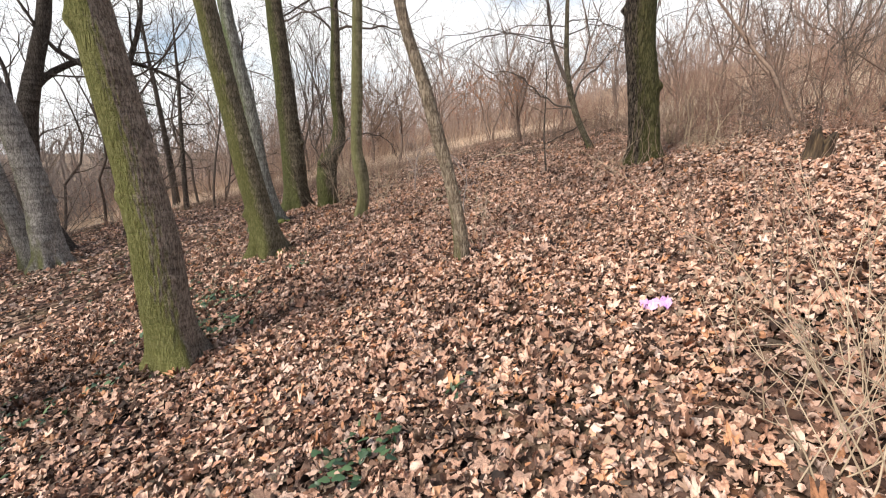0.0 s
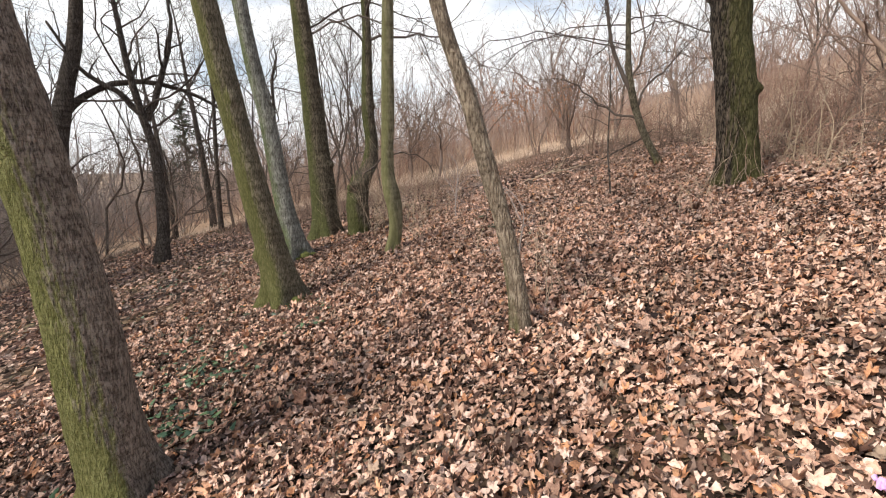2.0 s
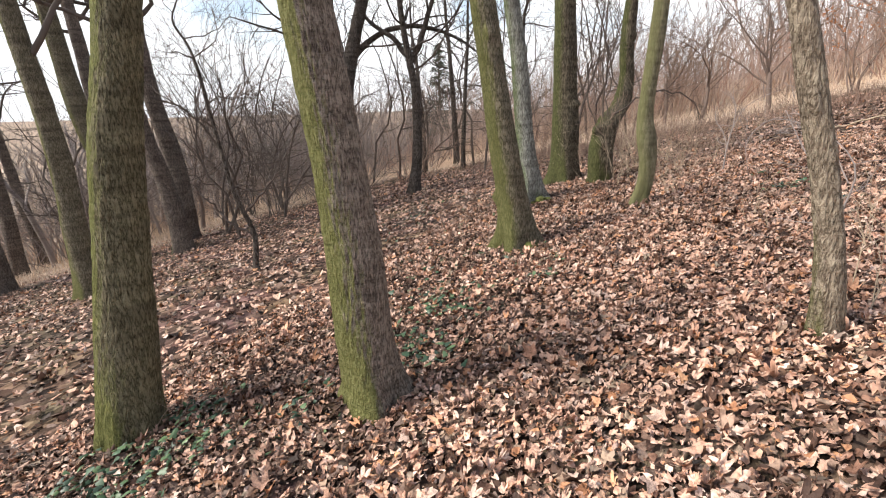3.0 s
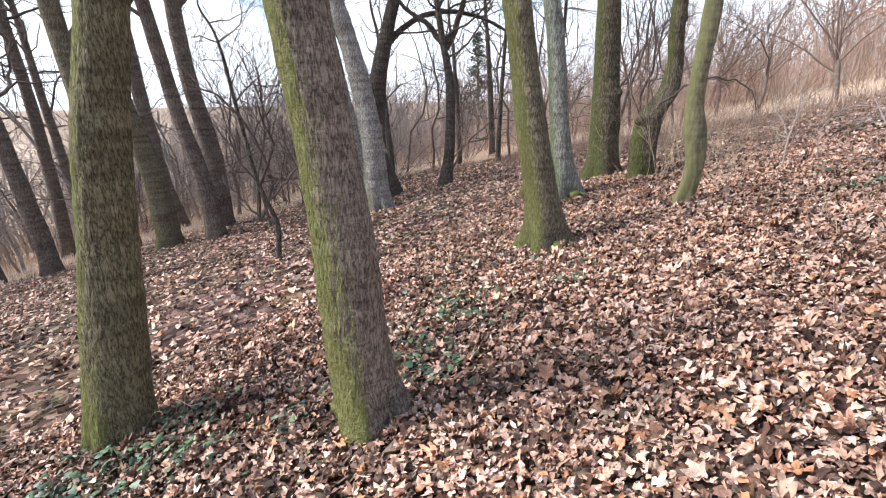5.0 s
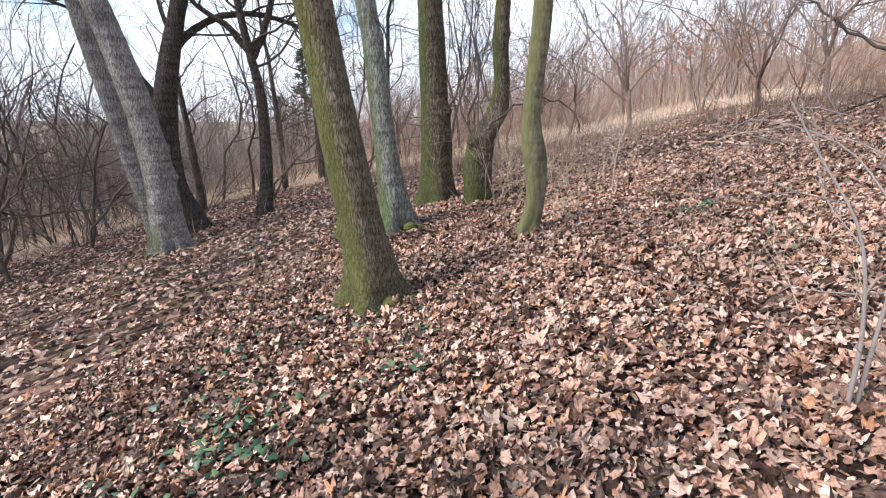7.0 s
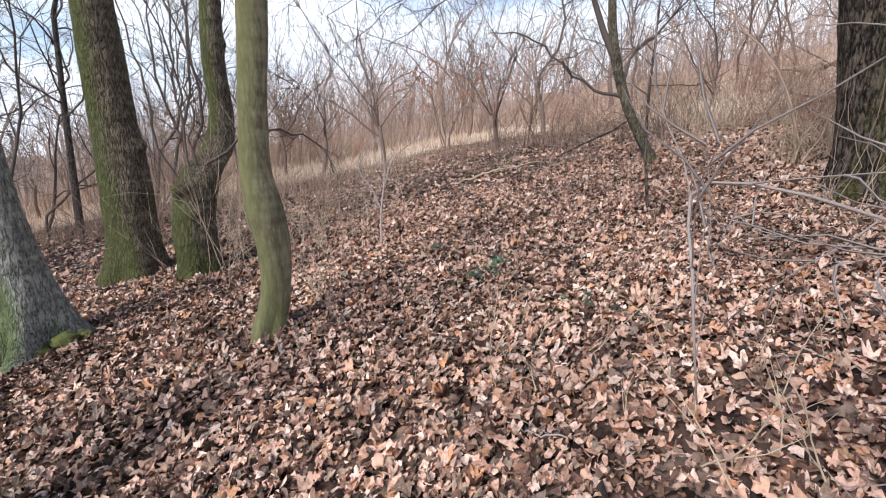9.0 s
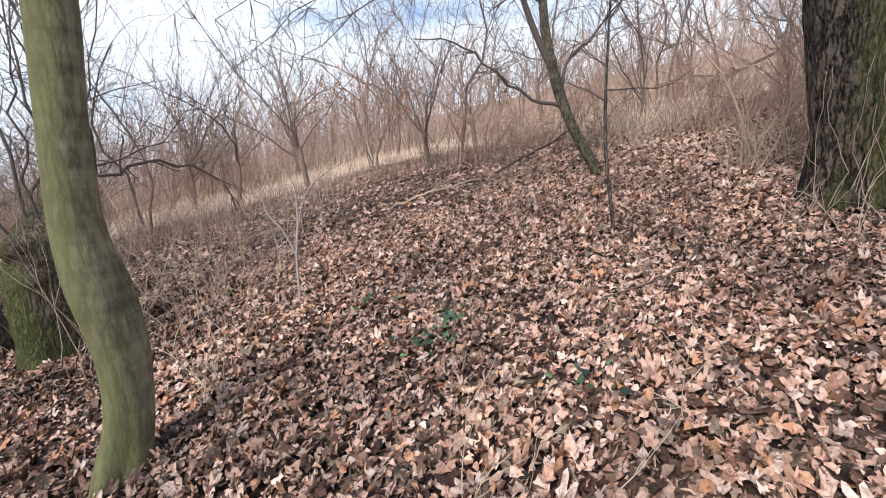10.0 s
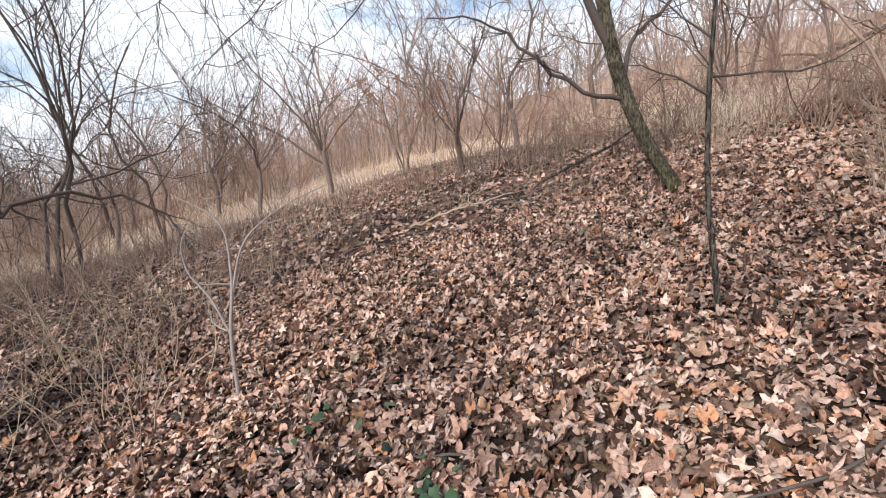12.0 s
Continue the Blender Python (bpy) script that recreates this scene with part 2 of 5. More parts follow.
att = nd.new("ShaderNodeAttribute")
att.attribute_name = "meadow"
ln.new(mix_col(nd, ln, att.outputs["Fac"], soil, hay.outputs[0]), bs.inputs["Base Color"])
bs.inputs["Roughness"].default_value = 0.95
bs.inputs["Specular IOR Level"].default_value = 0.15
bump(nd, ln, bs, fib.outputs["Fac"], 0.8, 0.05)
SOIL = m_soil

m_pink, nd, ln, bs = nodes_of("pink_plastic_film")
n = noise_tex(nd, ln, 30, (1, 1, 1), 3)
ln.new(mix_col(nd, ln, n.outputs["Fac"], (0.62, 0.3, 0.68), (0.85, 0.6, 0.9)), bs.inputs["Base Color"])
bs.inputs["Roughness"].default_value = 0.35
PINK = m_pink

m_rot, nd, ln, bs = nodes_of("rotten_wood")
n = noise_tex(nd, ln, 22, (1, 1, 0.12), 6)
r = ramp(nd, [(0.36, (0.015, 0.01, 0.008)), (0.52, (0.075, 0.05, 0.03)), (0.78, (0.24, 0.165, 0.09))])
ln.new(n.outputs["Fac"], r.inputs[0])
ln.new(r.outputs[0], bs.inputs["Base Color"])
bs.inputs["Roughness"].default_value = 0.9
bump(nd, ln, bs, n.outputs["Fac"], 0.9, 0.02)
ROT = m_rot

m_lichen, nd, ln, bs = nodes_of("moss_cushion")
n = noise_tex(nd, ln, 60, (1, 1, 1), 4)
ln.new(mix_col(nd, ln, n.outputs["Fac"], (0.04, 0.05, 0.012), (0.16, 0.17, 0.04)), bs.inputs["Base Color"])
bs.inputs["Roughness"].default_value = 0.95
bump(nd, ln, bs, n.outputs["Fac"], 1.0, 0.02)
MOSS = m_lichen


# ---------------------------------------------------------------- geometry helpers
rng = np.random.default_rng(7)


def soft_clip(v, lo, hi, s):
    """v, levelling off smoothly beyond lo and hi."""
    return lo + s * np.logaddexp(0, (v - lo) / s) - s * np.logaddexp(0, (v - hi) / s)


def bumps(x, y):
    return (0.022 * np.sin(1.9 * x + 0.7 * y + 1.0) * np.sin(1.3 * y - 0.8 * x) + 0.016 * np.sin(4.1 * x - 2.3 * y + 2.0) * np.sin(3.1 * y + 1.7 * x)
            + 0.05 * np.sin(0.45 * x + 0.3) * np.sin(0.38 * y + 1.1) - 0.02)


def height(x, y):
    """The hillside: it rises to the east and gently to the north."""
    x, y = np.asarray(x, float), np.asarray(y, float)
    return 0.195 * soft_clip(x, -34, 75, 4.0) + 0.0729 * soft_clip(y, -40, 95, 6.0) - 0.0197 + bumps(x, y)


def meadow(x, y):
    """1 in the dry clearing round the wood, 0 under the trees."""
    edge = np.minimum(18.2 - np.maximum(0, x - 2.5) * 0.75 + np.sin(x * 0.7) * 0.5, 60)
    north = (y - edge) / 1.6
    west = (-16.0 - x + 0.25 * (y - 8)) / 4.0
    north = np.where(north < 3.2, np.clip(north, 0, 1), np.clip(1 - (north - 3.2) * 0.8, 0.6, 1))
    north = north * np.clip((5.5 - x) / 2.5, 0.75, 1)
    return np.clip(np.maximum(north, np.clip(west, 0, 0.62)), 0, 1)


class Geo:
    """Gathers vertices and faces of many pieces."""

    def __init__(self):
        self.v, self.t, self.q, self.n, self.weathered = [], [], [], 0, None

    def add(self, v, tris=None, quads=None):
        if tris is not None and len(tris):
            self.t.append(np.asarray(tris) + self.n)
        if quads is not None and len(quads):
            self.q.append(np.asarray(quads) + self.n)
        self.v.append(np.asarray(v, float))
        self.n += len(v)

    def mesh(self, name, mat, smooth=True):
        v = np.concatenate(self.v)
        t = np.concatenate(self.t) if self.t else np.zeros((0, 3), int)
        q = np.concatenate(self.q) if self.q else np.zeros((0, 4), int)
        me = bpy.data.meshes.new(name)
        me.vertices.add(len(v))
        me.vertices.foreach_set("co", v.astype(np.float32).ravel())
        me.loops.add(t.size + q.size)
        me.loops.foreach_set("vertex_index", np.concatenate([t.ravel(), q.ravel()]).astype(np.int32))
        me.polygons.add(len(t) + len(q))
        me.polygons.foreach_set("loop_start", np.concatenate([np.arange(len(t)) * 3, t.size + np.arange(len(q)) * 4]).astype(np.int32))
        me.update(calc_edges=True)
        me.polygons.foreach_set("use_smooth", np.full(len(t) + len(q), smooth))
        me.materials.append(mat)
        me.validate()
        return me


def tube(geo, pts, radii, sides=6, cap=True):
    """A tapered round limb along pts."""
    pts, radii = np.asarray(pts, float), np.asarray(radii, float)
    tan = np.gradient(pts, axis=0)
    tan /= np.linalg.norm(tan, axis=1)[:, None] + 1e-9
    ref = np.array([1.0, 0.2, 0.1]) if abs(tan[0, 0]) < 0.8 else np.array([0.1, 1.0, 0.2])
    u = np.cross(tan, ref)
    u /= np.linalg.norm(u, axis=1)[:, None] + 1e-9
    w = np.cross(tan, u)
    a = np.linspace(0, 2 * np.pi, sides, endpoint=False)
    ring = np.cos(a)[None, :, None] * u[:, None] + np.sin(a)[None, :, None] * w[:, None]
    v = (pts[:, None] + ring * radii[:, None, None]).reshape(-1, 3)
    n = len(pts)
    i = np.arange(n - 1)[:, None] * sides
    j = np.arange(sides)[None]
    k = (j + 1) % sides
    quads = np.stack([i + j, i + k, i + sides + k, i + sides + j], -1).reshape(-1, 4)
    tris = None
    if cap:
        top = (n - 1) * sides
        v = np.vstack([v, pts[-1] + tan[-1] * radii[-1]])
        tris = np.stack([top + j[0], top + k[0], np.full(sides, len(v) - 1)], -1)
    geo.add(v, tris, quads)


def wander(start, way, length, steps, bend, up, rg):
    """A crooked line that strays by bend and turns upwards by up."""
    pts = [np.array(start, float)]
    d = np.array(way, float)
    d /= np.linalg.norm(d)
    for _ in range(steps):
        d = d + rg.normal(0, bend, 3) + (0, 0, up)
        d /= np.linalg.norm(d)
        pts.append(pts[-1] + d * length / steps)
    return np.array(pts)


def branch(geo, start, way, length, radius, depth, rg, bend=0.2, up=0.06, kids=4, spread=0.9, sides=5, low=0.3, fine_geo=None):
    """A limb with side branches, down to twigs."""
    steps = 7 if depth > 1 else (5 if depth == 1 else 3)
    pts = wander(start, way, length, steps, bend, up, rg)
    tip = 0.35 if depth else 0.25
    if depth == 0:
        radius = max(radius, 0.0026)
    rad = radius * np.linspace(1, tip, len(pts))
    tube(fine_geo if fine_geo is not None and depth == 0 else geo, pts, rad, 3 if depth == 0 else max(3, sides), False)
    if depth == 0:
        return
    for k in range(kids):
        f = low + (1 - low) * (k + rg.random()) / kids
        i = min(int(f * steps), steps - 1)
        g = f * steps - i
        p = pts[i] * (1 - g) + pts[i + 1] * g
        d = pts[i + 1] - pts[i]
        d /= np.linalg.norm(d)
        side = rg.normal(0, 1, 3)
        side -= d * (side @ d)
        side /= np.linalg.norm(side)
        a = spread * (0.7 + 0.5 * rg.random())
        branch(geo, p, d * math.cos(a) + side * math.sin(a), length * (0.42 + 0.28 * rg.random()), radius * (1 - (1 - tip) * f) * 0.62,
               depth - 1, rg, bend * 1.15, up, kids, spread, sides - 1, 0.2, fine_geo)


def rod_mesh(seed, foot, rods, tall, radius, mat, open_=0.28, twigs=4):
    """A young tree whose short stem fans out into long upright rods."""
    g, tw, rg = Geo(), Geo(), np.random.default_rng(seed)
    stem = wander((0, 0, -0.05), (rg.normal(0, 0.08), rg.normal(0, 0.08), 1), foot + 0.05, 4, 0.08, 0.05, rg)
    tube(g, stem, radius * np.linspace(1.1, 0.9, 5), 6)
    for _ in range(rods):
        ang, out = rg.random() * 6.28, abs(rg.normal(0, open_)) + 0.08
        line = wander(stem[-1] - (0, 0, rg.uniform(0, foot * 0.3)), (math.cos(ang) * out * 2, math.sin(ang) * out * 2, 1), (tall - foot) * rg.uniform(0.4, 1.1), 8, 0.23, 0.12, rg)
        r0 = radius * rg.uniform(0.22, 0.45)
        tube(g, line, r0 * np.linspace(1, 0.2, 9), 3, False)
        for k in range(twigs * 2):
            i = rg.integers(2, 8)
            d = line[i + 1] - line[i]
            d = d / np.linalg.norm(d) + rg.normal(0, 0.6, 3)
            branch(g, line[i], d, rg.uniform(0.3, 0.9) * tall * 0.14, r0 * 0.4, 1, rg, 0.24, 0.05, 3, 0.7, 3, 0.3, tw)
    return g.mesh("stems", mat), tw.mesh("twigs", mat)


def part(name, mesh, parent, label="", at=None):
    ob = new(name, mesh)
    ob.parent = parent
    if at is not None:
        ob.location = at
    return tagged(ob, label) if label else ob


def thing(name, base, label, category, group="", kind=""):
    e = new(name)
    e.location = base
    return tagged(e, label, category, group, kind)


def spline(pts, n):
    """n points spaced along a smooth line through pts, whose columns are x, y, z and radius."""
    p = np.array(pts, float)
    d = np.r_[0, np.cumsum(np.linalg.norm(np.diff(p[:, :3], axis=0), axis=1))]
    s = np.linspace(0, d[-1], n)
    m = np.gradient(p, d, axis=0)
    i = np.clip(np.searchsorted(d, s, "right") - 1, 0, len(d) - 2)
    h = (d[i + 1] - d[i])[:, None]
    f = ((s - d[i]) / (d[i + 1] - d[i]))[:, None]
    return (p[i] * (2 * f**3 - 3 * f**2 + 1) + m[i] * h * (f**3 - 2 * f**2 + f) + p[i + 1] * (3 * f**2 - 2 * f**3) + m[i + 1] * h * (f**3 - f**2))


def trunk_mesh(pts, mat, seed, rings, sides, rough, flare=0.35, lobes=5, knots=0, foot_turn=None):
    """A trunk along pts with furrowed, slightly lumpy bark and a spreading foot sunk into the ground."""
    rg = np.random.default_rng(seed)
    pts = [(pts[0][0], pts[0][1], -0.25, pts[0][3] * 1.02)] + list(pts)
    s = spline(pts, rings)
    line, rad = s[:, :3], np.maximum(s[:, 3], 0.01)
    a = np.linspace(0, 2 * np.pi, sides, endpoint=False)
    z = line[:, 2][:, None]
    ph = rg.random(8) * 6.28
    if foot_turn is not None:
        ph[3] = -lobes * foot_turn - 0.6 * math.sin(2 * foot_turn + ph[6])
    h = np.maximum(z, 0)
    lump = 0.035 * np.sin(2 * a + ph[0] + 0.9 * z) + 0.03 * np.sin(3 * a + ph[1] - 1.7 * z) + 0.02 * np.sin(z * 5 + ph[2])
    foot = flare * np.exp(-h / 0.19) * (0.45 + 0.55 * np.cos(lobes * a + ph[3] + 0.6 * np.sin(2 * a + ph[6])))
    fur = np.zeros((rings, sides))
    if rough:
        for i in range(rings):
            for j in range(sides):
                q = Vector((math.cos(a[j]) * rad[i] * 34, math.sin(a[j]) * rad[i] * 34, z[i, 0] * 5.5 + seed))
                fur[i, j] = abs(noise.noise(q)) * 1.5 - 0.4 + 0.45 * noise.noise(q * 2.1)
    r = rad[:, None] * (1 + lump + np.maximum(foot, -0.06)) + rough * fur
    for _ in range(knots):
        zi, ai = rg.uniform(0.6, 2.6), rg.uniform(0, 6.28)
        r += rad[:, None] * 0.3 * np.exp(-((z - zi) / 0.07) ** 2 - (np.angle(np.exp(1j * (a - ai))) / 0.35) ** 2)
    v = np.stack([line[:, 0][:, None] + r * np.cos(a), line[:, 1][:, None] + r * np.sin(a), np.broadcast_to(z, r.shape)], -1).reshape(-1, 3)
    i = np.arange(rings - 1)[:, None] * sides
    j = np.arange(sides)[None]
    k = (j + 1) % sides
    quads = np.stack([i + j, i + k, i + sides + k, i + sides + j], -1).reshape(-1, 4)
    g = Geo()
    g.add(v, None, quads)
    return g.mesh("trunk", mat), s


def tree(base, pts, mat, label, seed, tall, rings=90, sides=36, rough=0.006, flare=0.35, lobes=5, knots=0, limbs=16, limb_len=2.6,
         first=0.3, twig=TWIG_DARK, depth=2, fixed=(), kids=5, droop=0.05, group="maple trees", category="tree", name="tree", foot_turn=None):
    """A bare tree: trunk, each strong limb, and a crown of branches and twigs."""
    x, y = base
    z0 = float(height(x, y))
    th = thing(name, (x, y, z0), label, category, group)
    rg = np.random.default_rng(seed)
    p = [tuple(q) for q in pts]
    a, b = np.array(p[-2]), np.array(p[-1])
    way = (b - a)[:3] / np.linalg.norm((b - a)[:3])
    way = way * 0.6 + np.array([0, 0, 0.4])
    top = b.copy()
    left = tall - top[2]
    ext = []
    for k in range(1, 5):
        step = way * left / 4 + rg.normal(0, 0.07, 3) * (1, 1, 0)
        top = np.r_[top[:3] + step, b[3] * (1 - 0.21 * k)]
        ext.append(tuple(top))
    me, _ = trunk_mesh(p, mat, seed, rings, sides, rough, flare, lobes, knots, foot_turn)
    tr = part("trunk", me, th)
    g = Geo()
    up_line = spline([p[-2], p[-1]] + ext, 26)
    cut = np.vstack([[*p[-1]], up_line[up_line[:, 2] > p[-1][2] + 0.05]])
    cut[0, 2] -= 0.03
    gu = Geo()
    tube(gu, cut[:, :3], cut[:, 3], max(10, sides // 2))
    part("upper_trunk", gu.mesh("upper_trunk", mat), th)
    for k in range(limbs):
        f = first + (1 - first) * (k + rg.random()) / limbs
        q = up_line[min(int(f * 25), 25)]
        ang = rg.random() * 6.28
        d = np.array([math.cos(ang), math.sin(ang), 0.35 + 0.5 * f])
        branch(g, q[:3], d, limb_len * (1.15 - 0.6 * f) * rg.uniform(0.7, 1.2), max(q[3] * 0.36, min(0.012, q[3] * 0.6)), depth, rg, 0.27, droop, kids)
    crown = part("crown", g.mesh("crown", twig), th, "bare branches and fine twigs")
    for line in fixed:
        gl = Geo()
        s = spline(line, 14)
        s[2:, :3] += np.cumsum(rg.normal(0, 0.018 * (1 + 30 * line[0][3]) / 2, (12, 3)), axis=0) * 0.7
        if line[0][3] < 0.05:
            s[2:, :3] += rg.normal(0, 0.024, (12, 3))
            s[2:, :3] += np.cumsum(rg.normal(0, 0.02, (12, 3)), axis=0)
        tube(gl, s[:, :3], s[:, 3], 8)
        for k in range(5 if line[0][3] > 0.05 else 11):
            i = rg.integers(4, 13)
            d = s[min(i + 1, 13), :3] - s[i, :3]
            d = d / np.linalg.norm(d) + rg.normal(0, 0.6, 3)
            branch(gl, s[i, :3], d, rg.uniform(0.5, 1.2) * (3.0 if line[0][3] > 0.05 else 1.0) * 0.5, s[i, 3] * 0.5, 1, rg, 0.22, 0.03, 4)
        if line[0][2] > 2.2 and line[-1][2] < line[1][2] and line[0][3] < 0.03:
            for k in range(16):
                i = rg.integers(3, 14)
                branch(gl, s[i, :3], (*rg.normal(0, 0.5, 2), -0.45), rg.uniform(0.4, 1.1), max(s[i, 3] * 0.5, 0.005), 1, rg, 0.2, -0.03, 4, 0.7, 4)
        part("limb", gl.mesh("limb", mat if line[0][3] > 0.06 else twig), th)
    return th


def shrub_mesh(seed, stems, tall, radius, mat, depth=2, kids=4, lean=0.35, foot=0.15, bend=0.22, up=0.05):
    g, tw, rg = Geo(), Geo(), np.random.default_rng(seed)
    for _ in range(stems):
        ang, r = rg.random() * 6.28, foot * math.sqrt(rg.random())
        out = abs(rg.normal(0, lean))
        d = (math.cos(ang) * out, math.sin(ang) * out, 1)
        branch(g, (r * math.cos(ang), r * math.sin(ang), -0.05), d, tall * rg.uniform(0.55, 1.05), radius * rg.uniform(0.6, 1.1), depth, rg, bend, up, kids, 0.6, 5, 0.25, tw)
    return g.mesh("stems", mat), tw.mesh("twigs", mat)


# ---------------------------------------------------------------- ground
def spaced(lo, hi, step, far):
    mid = np.arange(lo, hi, step)
    grow = np.cumsum(step * 1.11 ** np.arange(1, 90))
    grow = grow[grow < far]
    return np.r_[(lo - grow)[::-1], mid, hi + grow]


gx, gy = spaced(-8, 7, 0.16, 900), spaced(-3, 16, 0.16, 900)
X, Y = np.meshgrid(gx, gy, indexing="ij")
gg = Geo()
nx, ny = X.shape
idx = np.arange(nx * ny).reshape(nx, ny)
gg.add(np.stack([X, Y, height(X, Y)], -1).reshape(-1, 3), None,
       np.stack([idx[:-1, :-1], idx[1:, :-1], idx[1:, 1:], idx[:-1, 1:]], -1).reshape(-1, 4))
ground_mesh = gg.mesh("ground", SOIL)
layer = ground_mesh.attributes.new("meadow", "FLOAT", "POINT")
layer.data.foreach_set("value", meadow(X, Y).astype(np.float32).ravel())
ground = tagged(new("ground", ground_mesh), "sloping forest floor of dark soil running out into dry meadow", "ground", kind="structure")

# ---------------------------------------------------------------- trees near the walk
tree((-2.09, 3.5), [(0, 0, 0, 0.185), (-0.02, -0.02, 0.35, 0.172), (-0.05, -0.04, 1.14, 0.16), (-0.1, -0.08, 1.75, 0.146), (-0.17, -0.13, 2.45, 0.136), (-0.3, -0.2, 3.6, 0.125)],
     BARK_MAPLE, "leaning maple trunk with furrowed bark, vivid green algae on one side", 11, 13, 240, 110, 0.009, 0.75, 3, 3, foot_turn=0.87)
tree((-2.52, 6.66), [(0, 0, 0, 0.225), (-0.03, -0.02, 0.3, 0.2), (-0.17, -0.09, 1.2, 0.168), (-0.3, -0.15, 2.1, 0.15), (-0.4, -0.2, 2.8, 0.142), (-0.52, -0.26, 3.8, 0.13)],
     BARK_GREEN, "mossy leaning maple trunk with bright green foot", 12, 14, 200, 80, 0.006, 0.7, 4, 2, foot_turn=0.4)
tree((-3.31, 8.9), [(0, 0, 0, 0.2), (-0.1, -0.05, 0.95, 0.148), (-0.24, -0.11, 2.4, 0.124), (-0.36, -0.16, 3.2, 0.118), (-0.46, -0.2, 4.2, 0.11)],
     BARK_PALE, "slender pale grey trunk with spreading mossy roots", 13, 12, 130, 56, 0.006, 1.3, 4, 1, foot_turn=0.3)
tree((-3.74, 2.71), [(0, 0, 0, 0.195), (0.02, 0.08, 0.64, 0.183), (0.04, 0.18, 1.39, 0.164), (0.06, 0.27, 2.06, 0.15), (0.08, 0.4, 2.7, 0.143), (0.1, 0.55, 3.7, 0.13)],
     BARK_OVER, "upright maple trunk with deep vertical furrows and green algae", 14, 13, 230, 92, 0.009, 0.25, 6, 1)
tree((-3.42, 10.85), [(0, 0, 0, 0.33), (-0.01, 0, 0.5, 0.285), (-0.02, 0, 1.1, 0.255), (-0.07, -0.02, 2.0, 0.218), (-0.12, -0.04, 3.1, 0.19), (-0.18, -0.05, 4.2, 0.17)],
     BARK_DEEP, "thick dark green trunk of an old maple", 15, 15, 170, 72, 0.008, 0.35, 6, 1,
     fixed=[[(-0.1, -0.03, 4.0, 0.02), (0.9, -0.3, 4.2, 0.015), (2.0, -0.3, 3.9, 0.01), (3.3, -0.1, 3.2, 0.004)], [(-0.12, -0.04, 4.1, 0.02), (0.8, 0.7, 4.7, 0.015), (2.0, 1.3, 4.5, 0.01), (3.2, 1.6, 3.7, 0.004)]])
crooked = tree((-2.55, 10.3), [(0, 0, 0, 0.21), (-0.02, -0.01, 0.7, 0.22), (0.03, 0.12, 1.06, 0.215), (0.13, 0.5, 1.36, 0.17), (0.16, 0.66, 1.75, 0.135), (0.12, 0.7, 2.3, 0.125), (0.13, 0.74, 3.05, 0.108), (0.16, 0.78, 3.8, 0.09)],
     BARK_DEEP, "crooked mossy trunk bent sharply sideways above its foot", 16, 9, 150, 56, 0.01, 0.25, 5, 4, 16, 1.8, 0.1,
     fixed=[[(-0.02, 0, 0.8, 0.014), (-0.25, -0.1, 1.3, 0.012), (-0.4, -0.1, 2.2, 0.009), (-0.5, -0.2, 3.4, 0.005)],
            [(0.0, 0, 1.0, 0.014), (-0.15, 0.1, 1.7, 0.012), (-0.2, 0.2, 2.6, 0.009), (-0.4, 0.1, 3.8, 0.005)],
            [(0.05, 0.05, 1.0, 0.012), (0.02, 0.0, 1.6, 0.01), (0.1, -0.1, 2.3, 0.007), (0.05, -0.2, 3.1, 0.004)],
            [(0.05, 0.05, 1.15, 0.018), (0.6, 0.1, 1.42, 0.014), (0.94, 0.59, 1.52, 0.012), (1.25, 0.77, 1.31, 0.01), (1.43, 0.94, 1.0, 0.006)]])
part("brushy_shoot_tuft", shrub_mesh(130, 40, 1.0, 0.005, TWIG_BROWN, 1, 3, 0.75, 0.16)[0], crooked, "tuft of thin straw-coloured shoots", (0.03, 0.0, 0.85))["kind"] = "stuff"
tree((-1.48, 8.2), [(0, 0, 0, 0.125), (0.06, 0, 0.3, 0.104), (0.07, 0, 0.6, 0.108), (0.03, 0, 0.88, 0.118), (-0.005, 0, 1.1, 0.1), (0.0, 0, 1.45, 0.09), (0.035, 0.01, 2.0, 0.089), (0.06, 0.01, 2.6, 0.085), (0.1, 0.02, 3.4, 0.08)],
     BARK_SMOOTH, "young maple with smooth olive green bark and a crooked foot", 17, 10, 150, 48, 0.0015, 0.35, 4, 0, 12, 2.0)
tree((0.21, 4.69), [(0, 0, 0, 0.074), (-0.04, 0, 0.38, 0.069), (-0.14, 0.02, 0.86, 0.066), (-0.26, 0.03, 1.29, 0.068), (-0.38, 0.04, 1.74, 0.064), (-0.5, 0.05, 2.1, 0.058), (-0.7, 0.07, 3.0, 0.05)],
     BARK_TAN, "thin leaning tan trunk with knots, green at its foot", 18, 7, 160, 44, 0.005, 0.2, 4, 5, 10, 1.5)
